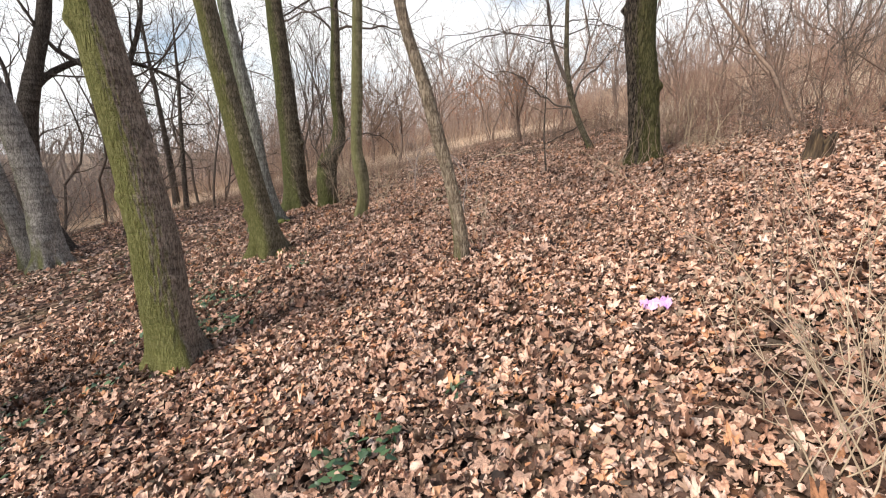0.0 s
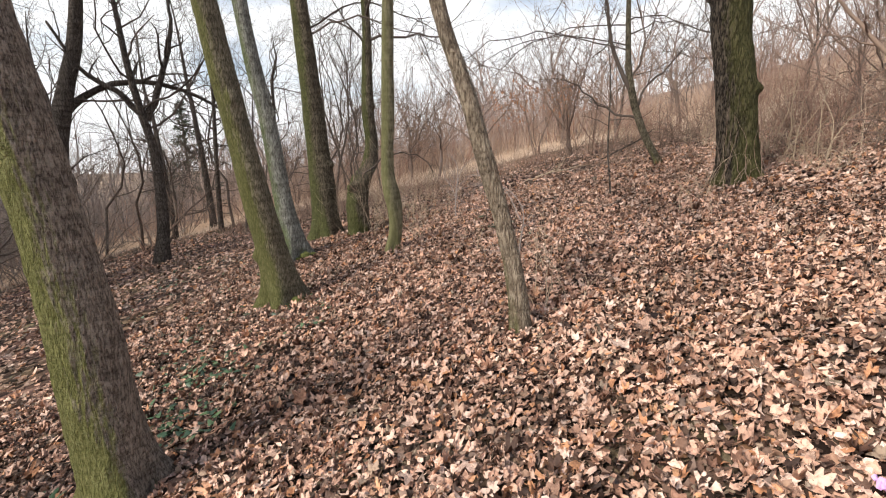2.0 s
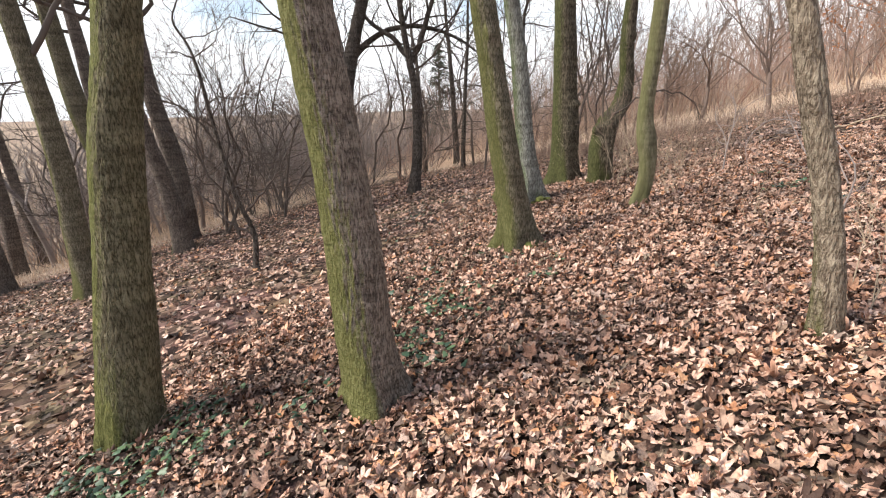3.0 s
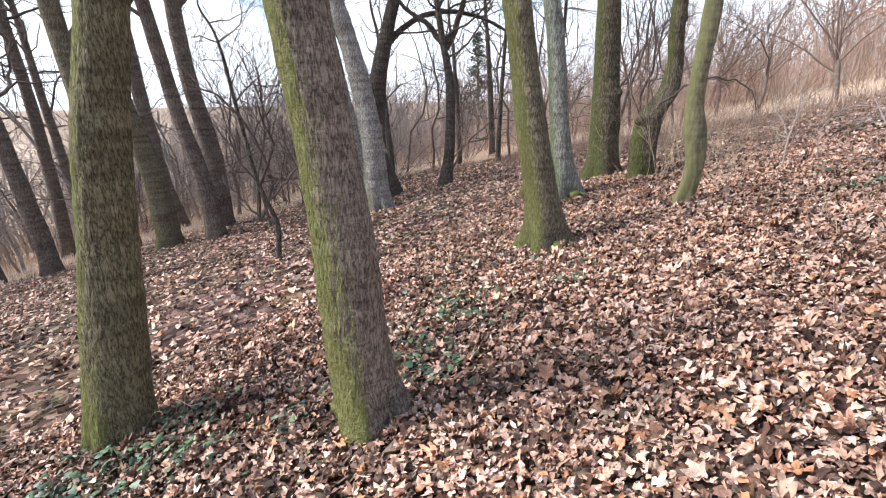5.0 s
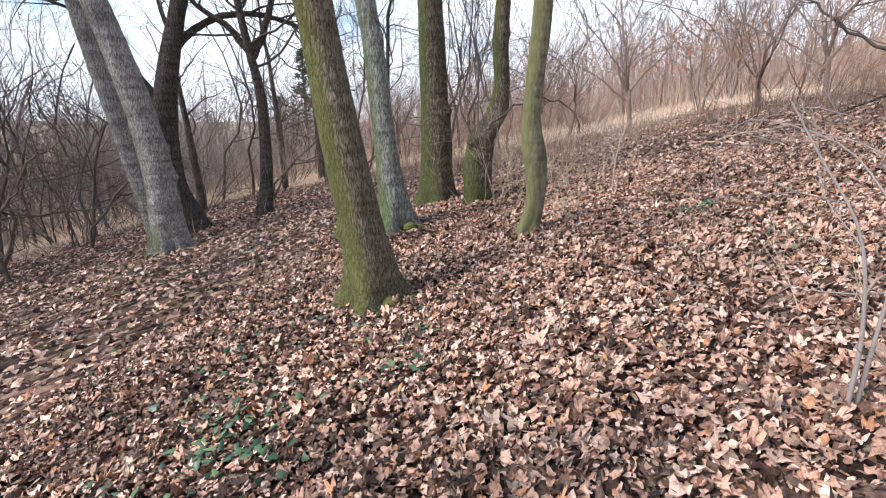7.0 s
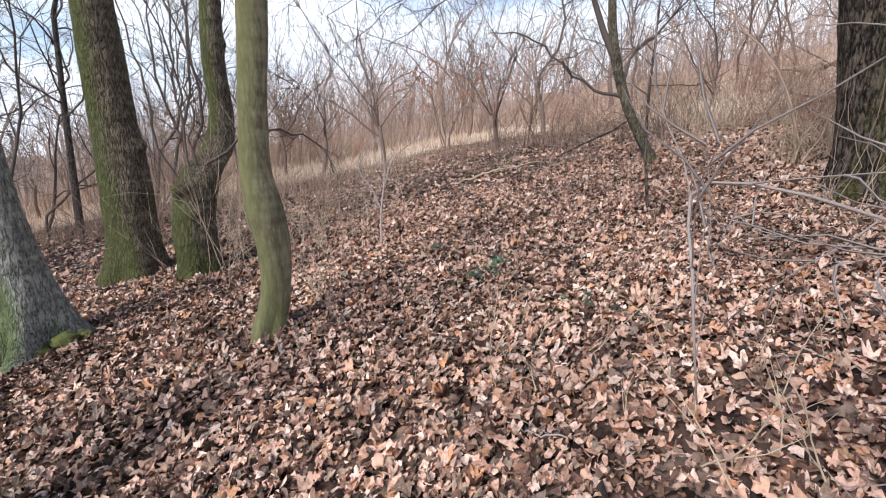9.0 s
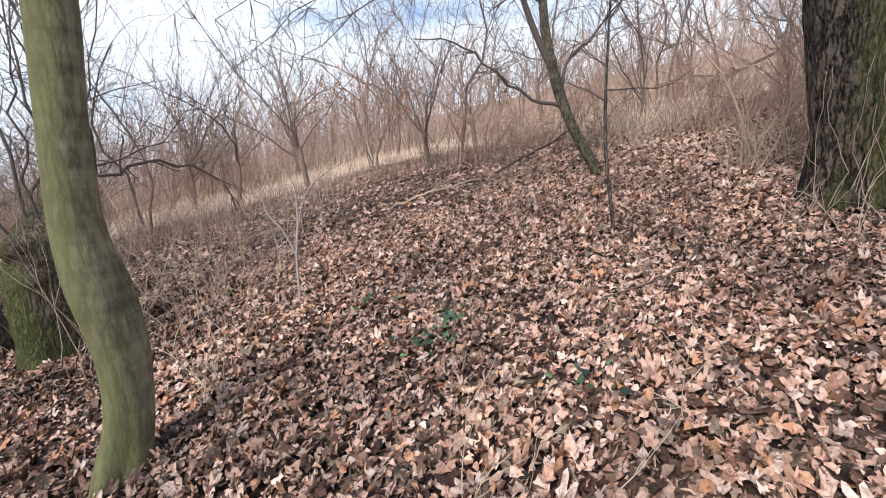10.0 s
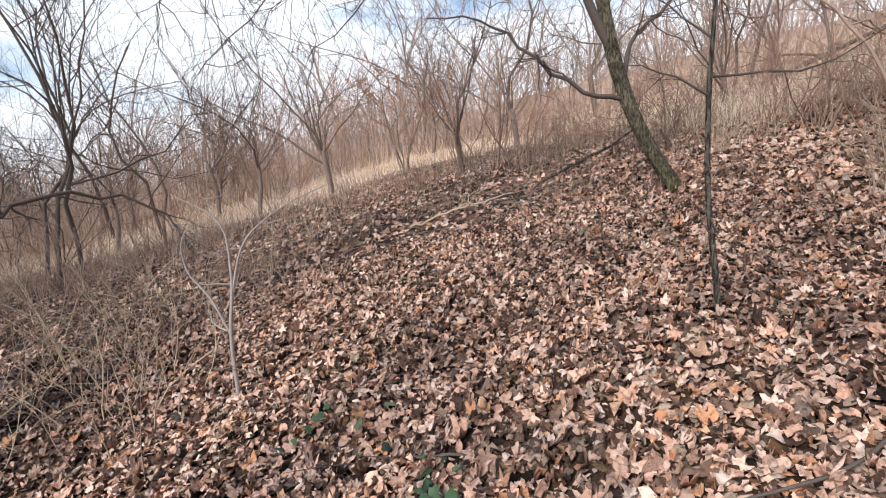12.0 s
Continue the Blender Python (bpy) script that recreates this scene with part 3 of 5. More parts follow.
tree((3.46, 8.27), [(0, 0, 0, 0.28), (-0.03, 0.02, 0.4, 0.25), (-0.08, 0.04, 0.9, 0.24), (-0.14, 0.07, 1.5, 0.24), (-0.2, 0.12, 2.0, 0.247), (-0.22, 0.12, 2.6, 0.238), (-0.24, 0.14, 3.8, 0.22)],
     BARK_OAK, "stout old trunk with dark rugged bark and climbing stems", 19, 15, 190, 88, 0.014, 0.35, 6, 2, 18, 3.6, 0.15,
     fixed=[[(-0.24, 0.14, 3.7, 0.02), (-1.8, 2.2, 4.4, 0.016), (-3.6, 4.4, 4.0, 0.01), (-5.4, 6.0, 2.9, 0.004)],
            [(-0.24, 0.14, 3.7, 0.02), (-0.8, 2.6, 4.5, 0.016), (-1.6, 5.0, 4.2, 0.01), (-2.6, 7.0, 3.2, 0.004)],
            [(-0.2, 0.2, 3.7, 0.02), (0.6, 2.2, 4.4, 0.015), (1.2, 3.8, 4.1, 0.009), (1.6, 5.2, 3.3, 0.004)]])
tree((3.42, 11.3), [(0, 0, 0, 0.088), (-0.14, 0.1, 0.35, 0.078), (-0.27, 0.2, 0.68, 0.076), (-0.44, 0.33, 1.3, 0.073), (-0.53, 0.41, 1.9, 0.062), (-0.56, 0.47, 2.7, 0.052), (-0.56, 0.55, 3.6, 0.045)],
     BARK_OLIVE, "leaning young tree forked above a slanting olive trunk", 20, 7, 110, 36, 0.002, 0.2, 4, 1, 12, 2.2, 0.05,
     fixed=[[(-0.36, 0.27, 0.95, 0.028), (-0.8, 0.38, 1.1, 0.022), (-1.23, 0.48, 1.33, 0.017), (-1.62, 0.58, 1.67, 0.012), (-2.2, 0.7, 1.75, 0.006)],
            [(-0.4, 0.3, 1.1, 0.03), (-0.15, 0.45, 1.55, 0.022), (0.3, 0.4, 1.9, 0.016), (0.9, 0.2, 2.7, 0.008)],
            [(-0.49, 0.37, 1.5, 0.05), (-0.75, 0.4, 2.0, 0.042), (-0.95, 0.4, 2.8, 0.034), (-1.1, 0.4, 4.2, 0.018)],
            [(-0.55, 0.45, 2.4, 0.014), (-1.8, 0.7, 2.75, 0.011), (-3.2, 0.7, 2.5, 0.008), (-4.6, 0.9, 1.6, 0.004)],
            [(-0.56, 0.48, 2.8, 0.015), (-1.2, 2.0, 3.2, 0.012), (-2.4, 3.4, 3.0, 0.012), (-3.6, 4.2, 2.0, 0.005)],
            [(-0.56, 0.46, 2.6, 0.015), (0.4, 1.2, 3.0, 0.012), (1.6, 1.6, 2.7, 0.012), (2.6, 1.9, 1.8, 0.005)],
            [(-0.55, 0.44, 2.3, 0.013), (-2.2, 0.0, 2.7, 0.01), (-3.4, -0.1, 2.6, 0.008), (-4.6, 0.2, 2.0, 0.004)]])

# ---------------------------------------------------------------- trees further down the slope
FAR = "old trees down the slope"
tree((-8.7, 10.05), [(0, 0, 0, 0.32), (-0.03, -0.04, 0.7, 0.28), (-0.04, -0.05, 1.5, 0.26), (-0.22, -0.24, 3.3, 0.235), (-0.44, -0.46, 4.5, 0.21), (-0.62, -0.66, 5.4, 0.19)],
     BARK_GREY, "old grey trunk with holes and torn bark, leaning downhill", 31, 13, 120, 48, 0.024, 0.65, 7, 6, group=FAR)
tree((-9.7, 10.6), [(0, 0, 0, 0.23), (-0.2, -0.22, 2.0, 0.185), (-0.4, -0.46, 3.9, 0.16), (-0.52, -0.6, 5.2, 0.145)],
     BARK_GREY, "slender grey trunk leaning beside an old one", 32, 12, 80, 28, 0.008, group=FAR)
tree((-10.2, 12.0), [(0, 0, 0, 0.37), (-0.22, -0.22, 1.25, 0.29), (-0.2, -0.2, 2.8, 0.26), (0.1, 0.1, 4.6, 0.19), (0.33, 0.33, 5.7, 0.165)],
     BARK_DARK, "dark trunk with a long level limb", 33, 12, 90, 32, 0.012, group=FAR,
     fixed=[[(-0.1, -0.1, 3.9, 0.1), (0.3, 0.25, 4.5, 0.085), (1.2, 0.85, 4.95, 0.068), (2.2, 1.5, 4.8, 0.05), (2.9, 2.0, 4.3, 0.03)],
            [(-0.2, -0.2, 2.9, 0.12), (-0.7, -0.6, 4.0, 0.1), (-1.1, -0.9, 5.6, 0.07), (-1.3, -1.0, 7.0, 0.04)]])
tree((-8.8, 12.9), [(0, 0, 0, 0.19), (0.1, 0.08, 0.9, 0.15), (0.14, 0.11, 1.85, 0.135), (0.12, 0.1, 3.0, 0.12), (0.04, 0.03, 3.6, 0.1)],
     BARK_DARK, "dark forked tree with arching limbs", 34, 9, 80, 28, 0.008, group=FAR, first=0.05, limbs=16,
     fixed=[[(0.06, 0.05, 3.7, 0.09), (-0.3, -0.1, 4.3, 0.075), (-0.9, -0.4, 4.9, 0.05), (-1.3, -0.6, 6.0, 0.03)],
            [(0.06, 0.05, 3.7, 0.1), (0.35, 0.2, 4.4, 0.08), (0.7, 0.4, 5.4, 0.055), (0.8, 0.5, 6.8, 0.03)]])
for k, (bx, by, lx, ly, tl, rad) in enumerate([(-12.2, 18.3, -0.17, -0.13, 8, 0.1), (-11.2, 19.3, -0.19, -0.12, 9, 0.12), (-9.5, 17.0, 0.2, 0.1, 7, 0.08), (-13.5, 15.5, -0.3, -0.1, 8, 0.11), (-7.0, 16.5, 0.1, 0.0, 6, 0.07)]):
    tree((bx, by), [(0, 0, 0, rad * 1.15), (lx * 0.4, ly * 0.4, 2.4, rad * 0.9), (lx, ly, 4.6, rad * 0.7)], BARK_DARK, "thin dark trunk of a far tree", 40 + k, tl, 40, 14, 0.004, group=FAR, limb_len=2.0, first=0.02)
DOWN = [((-15.6, 9.4), [(0, 0, 0, 0.34), (0, 0.01, 2.67, 0.28), (-0.11, -0.23, 4.34, 0.25), (-0.15, -0.32, 5.9, 0.226), (-0.16, -0.34, 7.4, 0.21)]),
        ((-13.3, 8.05), [(0, 0, 0, 0.26), (-0.06, -0.12, 1.8, 0.22), (-0.16, -0.36, 3.26, 0.19), (-0.24, -0.54, 4.83, 0.168), (-0.32, -0.73, 6.4, 0.154)]),
        ((-15.2, 7.5), [(0, 0, 0, 0.34), (-0.02, -0.06, 2.16, 0.29), (-0.15, -0.42, 4.1, 0.26), (-0.2, -0.56, 5.98, 0.208), (-0.22, -0.62, 6.9, 0.19)]),
        ((-20.1, 9.85), [(0, 0, 0, 0.33), (-0.1, -0.27, 1.86, 0.3), (-0.16, -0.42, 3.95, 0.255), (-0.19, -0.5, 6.63, 0.215), (-0.23, -0.6, 8.6, 0.188)]),
        ((-10.95, 4.93), [(0, 0, 0, 0.245), (0, 0.01, 1.14, 0.217), (0.01, 0.04, 2.37, 0.19), (0, 0, 3.4, 0.17), (-0.05, -0.1, 5.0, 0.155)]),
        ((-17.3, 5.0), [(0, 0, 0, 0.25), (-0.02, -0.13, 2.25, 0.22), (-0.05, -0.27, 3.94, 0.195), (-0.1, -0.5, 6.5, 0.16)]),
        ((-21.2, 6.3), [(0, 0, 0, 0.23), (0.01, 0.07, 2.85, 0.2), (0.01, 0.03, 6.2, 0.167), (-0.01, -0.04, 7.7, 0.144)]),
        ((-19.5, 3.2), [(0, 0, 0, 0.22), (-0.05, -0.2, 3, 0.19), (-0.1, -0.4, 6, 0.15)]),
        ((-23.5, 7.6), [(0, 0, 0, 0.2), (0.05, -0.2, 3, 0.17), (0.1, -0.4, 6, 0.14)])]
for k, (b, p) in enumerate(DOWN):
    tree(b, p, BARK_GREEN if k in (2, 4) else BARK_FAR, "tall bare trunk among trees down the slope", 50 + k, 15, 80, 28, 0.008, group=FAR, limbs=16, first=0.1, limb_len=3.2)

# crooked sapling among the leaves
tree((-7.25, 6.2), [(0, 0, 0, 0.05), (0.02, 0.04, 0.6, 0.045), (-0.09, -0.13, 1.3, 0.038), (-0.16, -0.25, 2.3, 0.03), (-0.22, -0.35, 3.3, 0.024)],
     BARK_DARK, "crooked dark sapling with thin side twigs", 60, 4.6, 60, 12, 0.002, 0.2, 3, 0, 8, 1.2, 0.0, group="saplings", category="sapling", name="sapling",
     fixed=[[(0.0, 0.0, 0.65, 0.02), (-0.35, -0.3, 1.0, 0.015), (-0.7, -0.5, 1.5, 0.008)], [(-0.05, -0.05, 1.0, 0.02), (0.35, 0.3, 1.5, 0.014), (0.7, 0.6, 2.1, 0.007)]])
tree((1.94, 9.1), [(0, 0, 0, 0.016), (-0.05, 0.04, 0.68, 0.013), (-0.05, 0.05, 1.1, 0.012), (-0.04, 0.04, 1.5, 0.01)],
     BARK_DARK, "thin upright sapling with knotty stem", 61, 3.2, 50, 10, 0.001, 0.2, 3, 3, 16, 0.55, 0.0, depth=1, group="saplings", category="sapling", name="sapling")

# ---------------------------------------------------------------- scrub, saplings and far wood
shrub_kinds = [shrub_mesh(100, 9, 2.8, 0.013, TWIG_BROWN, 2, 4), shrub_mesh(101, 10, 2.1, 0.012, TWIG_RED, 2, 3, 0.45, 0.3),
               rod_mesh(102, 1.2, 8, 5.8, 0.05, TWIG_UMBER, 0.34, 6), shrub_mesh(103, 13, 1.5, 0.01, TWIG_RED, 1, 4, 0.4, 0.35),
               rod_mesh(104, 0.8, 9, 5.2, 0.055, TWIG_UMBER, 0.22, 5), shrub_mesh(105, 1, 5.6, 0.05, TWIG_UMBER, 3, 5, 0.1, 0.02, 0.16),
               shrub_mesh(106, 6, 4.2, 0.024, TWIG_DARK, 2, 7, 0.5, 0.25, 0.2), shrub_mesh(107, 1, 6.8, 0.062, TWIG_DARK, 3, 6, 0.15, 0.02, 0.24, 0.03),
               shrub_mesh(108, 14, 0.95, 0.008, TWIG_BROWN, 1, 6, 0.6, 0.5)]
shrub_words = ["bare brown shrub with many upright stems", "low reddish brown thicket of bare twigs", "young bare tree fanning out into thin rods",
               "dense knee-high thicket of reddish twigs", "forked young tree of many slender upright rods", "slender grey sapling with a bare forked crown",
               "dark tangled shrub with crooked spreading branches", "dark bare tree with a wide web of twigs", "low reddish brown bramble thicket"]


def shrub(kind, x, y, size, turn, group="scrub along the clearing"):
    word = shrub_words[kind]
    name = {2: "sapling", 4: "sapling", 5: "sapling", 7: "tree", 8: "bramble", 10: "tree", 11: "bramble", 12: "weed_clump", 13: "bramble", 14: "weed_clump", 15: "weed_clump"}.get(kind, "shrub")
    th = thing(name, (0, 0, 0), word, name.replace("_", " "), group)
    th.matrix_world = pose(x, y, float(height(x, y)), 0, 0, turn) @ Matrix.Diagonal((size, size, size, 1))
    stem = part("stem", shrub_kinds[kind][0], th)
    if kind in (8, 9) or kind > 10:
        tagged(stem, kind="stuff")
    tagged(part("twig_spray", shrub_kinds[kind][1], th), kind="stuff")
    return th


# those that stand out along the clearing's edge
for kind, x, y, size, turn in [(2, -1.87, 19.2, 1.1, 0), (4, -0.1, 19.0, 1.3, 40), (0, 2.9, 15.5, 1.2, 10), (1, 3.3, 15.2, 1.1, 70), (0, 2.5, 16.1, 1.0, 200),
                               (4, 2.5, 16.2, 1.0, 120), (5, -3.7, 18.2, 0.9, 30), (2, -5.2, 19.5, 1.0, 15), (0, -4.6, 17.6, 0.7, 140), (1, -3.2, 17.2, 0.6, 20), (3, -2.4, 16.0, 0.7, 20),
                               (3, -6.0, 15.2, 0.8, 50), (1, -6.8, 13.6, 0.6, 75), (0, -3.9, 13.0, 0.55, 10), (3, -1.6, 13.4, 0.45, 130), (0, 5.6, 11.6, 0.6, 10), (3, 6.4, 12.0, 0.9, 50),
                               (6, -6.5, 19.5, 0.9, 0), (6, -8.5, 21.0, 1.1, 90), (2, -3.2, 21.0, 1.2, 60), (4, 4.2, 17.5, 1.1, 10), (2, 6.0, 17.0, 1.2, 100), (4, 6.8, 14.2, 0.9, 60),
                               (6, -12.5, 14.5, 0.8, 30), (6, -14.5, 12.0, 1.0, 120), (6, -17.0, 13.0, 1.1, 200), (6, -13.0, 20.0, 1.1, 60), (6, -18.5, 10.5, 0.9, 10), (1, -11.5, 16.0, 1.0, 0), (0, -10.0, 15.5, 0.8, 0),
                               (7, -4.4, 16.2, 0.8, 0), (7, -6.2, 18.5, 0.9, 70), (7, -7.6, 15.2, 0.85, 140), (7, -9.6, 18.0, 1.0, 210), (7, -12.2, 16.5, 1.0, 20), (7, -15.0, 18.0, 1.1, 80), (7, -17.5, 15.0, 1.1, 260),
                               (7, -12.0, 9.0, 0.75, 300), (7, -16.5, 11.2, 0.9, 160), (7, -19.0, 13.5, 1.1, 33), (7, 5.0, 20.5, 1.0, 10), (7, 8.5, 15.5, 0.8, 66),
                               (0, 5.0, 10.2, 0.55, 0), (1, 5.8, 10.8, 0.6, 40), (0, 6.6, 10.0, 0.7, 80), (4, 7.2, 11.4, 0.7, 10), (1, 6.2, 12.6, 0.8, 99), (0, 4.9, 12.6, 0.6, 120), (2, 8.2, 10.4, 0.7, 15), (6, 7.4, 9.0, 0.6, 44), (0, 5.9, 8.4, 0.6, 200),
                               (4, 6.4, 6.6, 0.7, 31), (1, 6.0, 7.4, 0.6, 77), (6, 8.0, 7.0, 0.7, 10), (0, 7.0, 5.2, 0.8, 19), (2, 8.8, 5.8, 0.8, 3), (7, 9.0, 12.0, 0.6, 14), (7, 10.5, 9.5, 0.65, 95), (7, 11.2, 14.0, 0.7, 170), (7, 12.6, 11.0, 0.7, 240), (7, 9.6, 17.0, 0.7, 300), (7, 13.2, 16.2, 0.8, 60), (5, 7.2, 13.0, 0.7, 0), (5, 10.2, 7.4, 0.7, 80), (7, -24.0, 4.0, 1.2, 50), (7, -26.0, 10.0, 1.2, 150), (7, -21.5, 0.5, 1.1, 250), (7, -28.0, 6.5, 1.3, 10), (7, -25.0, 15.0, 1.2, 110), (6, -20.0, 7.5, 1.2, 0), (6, -23.0, 9.5, 1.3, 80), (6, -18.5, 1.5, 1.2, 33), (7, -22.0, 12.0, 1.1, 9), (7, -20.5, 17.5, 1.2, 222), (7, 8.0, 19.5, 1.0, 123), (7, -6.5, 22.5, 1.1, 301)]:
    shrub(kind, x, y, size, turn)
rs = np.random.default_rng(21)
placed = 0
while placed < 85:
    x, y = rs.uniform(-30, 34), rs.uniform(9, 48)
    edge = 21.5 - max(0, x - 2.5) * 0.75
    if y < edge or abs((y - edge) - 1.5) < 0.0 or (x < -3 and rs.random() < 0.3):
        continue
    if rs.random() > math.exp(-(y - edge) / 16):
        continue
    kind = int(rs.choice([0, 1, 2, 3, 4, 5, 6], p=[0.24, 0.24, 0.13, 0.14, 0.12, 0.07, 0.06]))
    shrub(kind, x, y, rs.uniform(0.7, 1.25), rs.uniform(0, 360))
    placed += 1
for k in range(46):
    x, y = rs.uniform(-10, 4), rs.uniform(21, 28)
    shrub(int(rs.choice([0, 1, 4, 2], p=[0.45, 0.3, 0.13, 0.12])), x, y, rs.uniform(0.9, 1.5), rs.uniform(0, 360))
for x, y, size, turn in ((-5.3, 17.2, 0.9, 120), (-4.2, 19.6, 0.8, 230)):
    shrub(7, x, y, size, turn)
# thicket up the bank on the east side
placed = 0
while placed < 26:
    x, y = rs.uniform(5.5, 22), rs.uniform(-3, 15)
    if x < 6.2 + 0.28 * abs(y - 9):
        continue
    shrub(int(rs.choice([0, 1, 3, 4], p=[0.15, 0.35, 0.4, 0.1])), x, y, rs.uniform(0.45, 0.85), rs.uniform(0, 360), group="thicket on the bank")
    placed += 1
# brush at the foot of the slope
placed = 0
while placed < 45:
    x, y = rs.uniform(-40, -11), rs.uniform(-6, 32)
    if x > -16 and y < 13 or (x > -22 and y < 10 and rs.random() < 0.8):
        continue
    shrub(int(rs.choice([0, 1, 2, 5, 6], p=[0.2, 0.15, 0.15, 0.2, 0.3])), x, y, rs.uniform(0.8, 1.6), rs.uniform(0, 360), group="brush below the slope")
    placed += 1


shrub_kinds.append(shrub_mesh(120, 22, 2.8, 0.013, TWIG_SMOKE, 2, 5, 0.7, 0.9, 0.2))
shrub_words.append("dense dark grey thicket of fine twigs")
for x, y, s in ((-17, 13.5, 1.3), (-19, 15.5, 1.5), (-21, 17.5, 1.6), (-16, 15.8, 1.2), (-18, 18.5, 1.4), (-22, 14, 1.5), (-23, 19, 1.7), (-14.5, 16.2, 1.0), (-20, 21.5, 1.5), (-16.5, 21, 1.3), (-24, 11, 1.6), (-22, 8.5, 1.4), (-26, 15, 1.8), (-13, 18.5, 1.0), (-24.5, 5, 1.5), (-21, 2, 1.3)):
    shrub(9, x, y, s, x * 40, group="brush below the slope")
# crooked dark trees in the hollow
shrub_kinds.append(shrub_mesh(110, 2, 6.2, 0.075, TWIG_DARK, 3, 5, 0.22, 0.1, 0.33, 0.03))
shrub_words.append("dark tree with contorted crossing boughs")
for x, y, size, turn in ((-14.2, 9.9, 1.0, 0), (-13.2, 11.4, 0.8, 100), (-17.2, 7.4, 1.0, 200), (-10.6, 15.4, 0.75, 40), (-18.6, 4.2, 1.0, 300), (-15.8, 13.4, 0.9, 150), (-8.4, 17.6, 0.7, 60)):
    shrub(10, x, y, size, turn, group="brush below the slope")


# ---------------------------------------------------------------- tangle on the bank
def canes_mesh(seed, count, tall, radius, foot, droop, mat, side=3):
    """Arching canes and stalks that rise, lean over each other and droop."""
    g, tw, rg = Geo(), Geo(), np.random.default_rng(seed)
    for _ in range(count):
        ang, r = rg.random() * 6.28, foot * math.sqrt(rg.random())
        out = abs(rg.normal(0, 0.5))
        line = wander((r * math.cos(ang), r * math.sin(ang), -0.04), (math.cos(ang * 1.7) * out, math.sin(ang * 1.7) * out, 1), tall * rg.uniform(0.3, 1.15), 7, 0.17, -droop * rg.uniform(0.3, 1.6), rg)
        r0 = radius * rg.uniform(0.5, 1.3)
        tube(g, line, r0 * np.linspace(1, 0.35, 8), 3, False)
        for _ in range(side):
            i = rg.integers(2, 7)
            d = line[i + 1] - line[i]
            branch(tw, line[i], d / np.linalg.norm(d) + rg.normal(0, 0.7, 3), tall * rg.uniform(0.1, 0.35), r0 * 0.55, 0, rg, 0.25, 0.0)
    return g.mesh("canes", mat), tw.mesh("twigs", mat)


CANES = len(shrub_kinds)
for mesh, word in ((canes_mesh(140, 44, 1.2, 0.006, 0.55, 0.12, TWIG_RED), "tangled reddish bramble canes arching over each other"),
                   (canes_mesh(141, 50, 0.8, 0.005, 0.6, 0.06, TWIG_STRAW, 2), "pale straw-coloured dead stalks leaning together"),
                   (canes_mesh(142, 34, 1.5, 0.008, 0.6, 0.14, TWIG_UMBER), "dark brown bramble canes bowed to the ground"),
                   (canes_mesh(143, 26, 2.3, 0.008, 0.25, 0.0, TWIG_RED, 4), "upright clump of reddish brown stalks"),
                   (canes_mesh(144, 60, 0.45, 0.004, 0.6, 0.05, TWIG_BROWN, 2), "low brown withered weeds over leaves")):
    shrub_kinds.append(mesh)
    shrub_words.append(word)
for kind, x, y, size, turn in ((3, 8.0, 14.5, 1.0, 0), (3, 7.3, 14.9, 0.85, 90), (3, 6.0, 10.3, 0.75, 30), (3, 7.4, 8.6, 0.8, 200), (1, 4.5, 9.5, 1.3, 0), (1, 4.75, 9.2, 1.6, 70), (1, 4.4, 7.9, 0.7, 50),
                               (4, 4.6, 8.6, 1.1, 0), (4, 4.2, 9.9, 1.0, 60), (4, 5.0, 7.4, 1.1, 100), (4, 3.9, 11.2, 1.1, 20), (4, 2.6, 12.4, 1.2, 150), (4, 3.2, 13.2, 1.2, 210), (4, 1.4, 13.4, 1.1, 33), (4, 0.2, 13.6, 1.1, 77), (4, -0.9, 13.2, 1.1, 11),
                               (2, 5.2, 9.9, 0.6, 0), (0, 5.0, 8.9, 0.6, 140), (2, 2.2, 14.6, 0.7, 60), (0, 1.4, 15.4, 0.7, 20), (2, 3.4, 14.2, 0.8, 200)):
    shrub(CANES + kind, x, y, size, turn, group="tangle on the bank")
placed = 0
while placed < 130:
    x, y = rs.uniform(3.8, 17), rs.uniform(4, 21)
    into = y + 0.8 * (x - 3.6) - 13.4 if y > 9.5 else (x - 4.9 - 0.3 * abs(y - 9)) * 2
    if into < 0 or np.hypot(x - 3.46, y - 8.27) < 1 or rs.random() > math.exp(-into / 9):
        continue
    near = into < 2.5
    kind = int(rs.choice(5, p=[0.2, 0.22, 0.12, 0.04, 0.42] if near else [0.32, 0.22, 0.22, 0.12, 0.12]))
    shrub(CANES + kind, x, y, rs.uniform(0.7, 1.35), rs.uniform(0, 360), group="tangle on the bank")
    placed += 1


def stamp(geo, mesh, places):
    """Copies of a mesh's faces at many places, in one mesh."""
    v = np.zeros(len(mesh.vertices) * 3, np.float32)
    mesh.vertices.foreach_get("co", v)
    v = v.reshape(-1, 3)
    tris = np.array([p.vertices[:] for p in mesh.polygons if len(p.vertices) == 3], int).reshape(-1, 3)
    quads = np.array([p.vertices[:] for p in mesh.polygons if len(p.vertices) == 4], int).reshape(-1, 4)
    for x, y, s, a in places:
        c, d = math.cos(a) * s, math.sin(a) * s
        w = np.stack([v[:, 0] * c - v[:, 1] * d + x, v[:, 0] * d + v[:, 1] * c + y, v[:, 2] * s + float(height(x, y))], -1)
        geo.add(w, tris, quads)


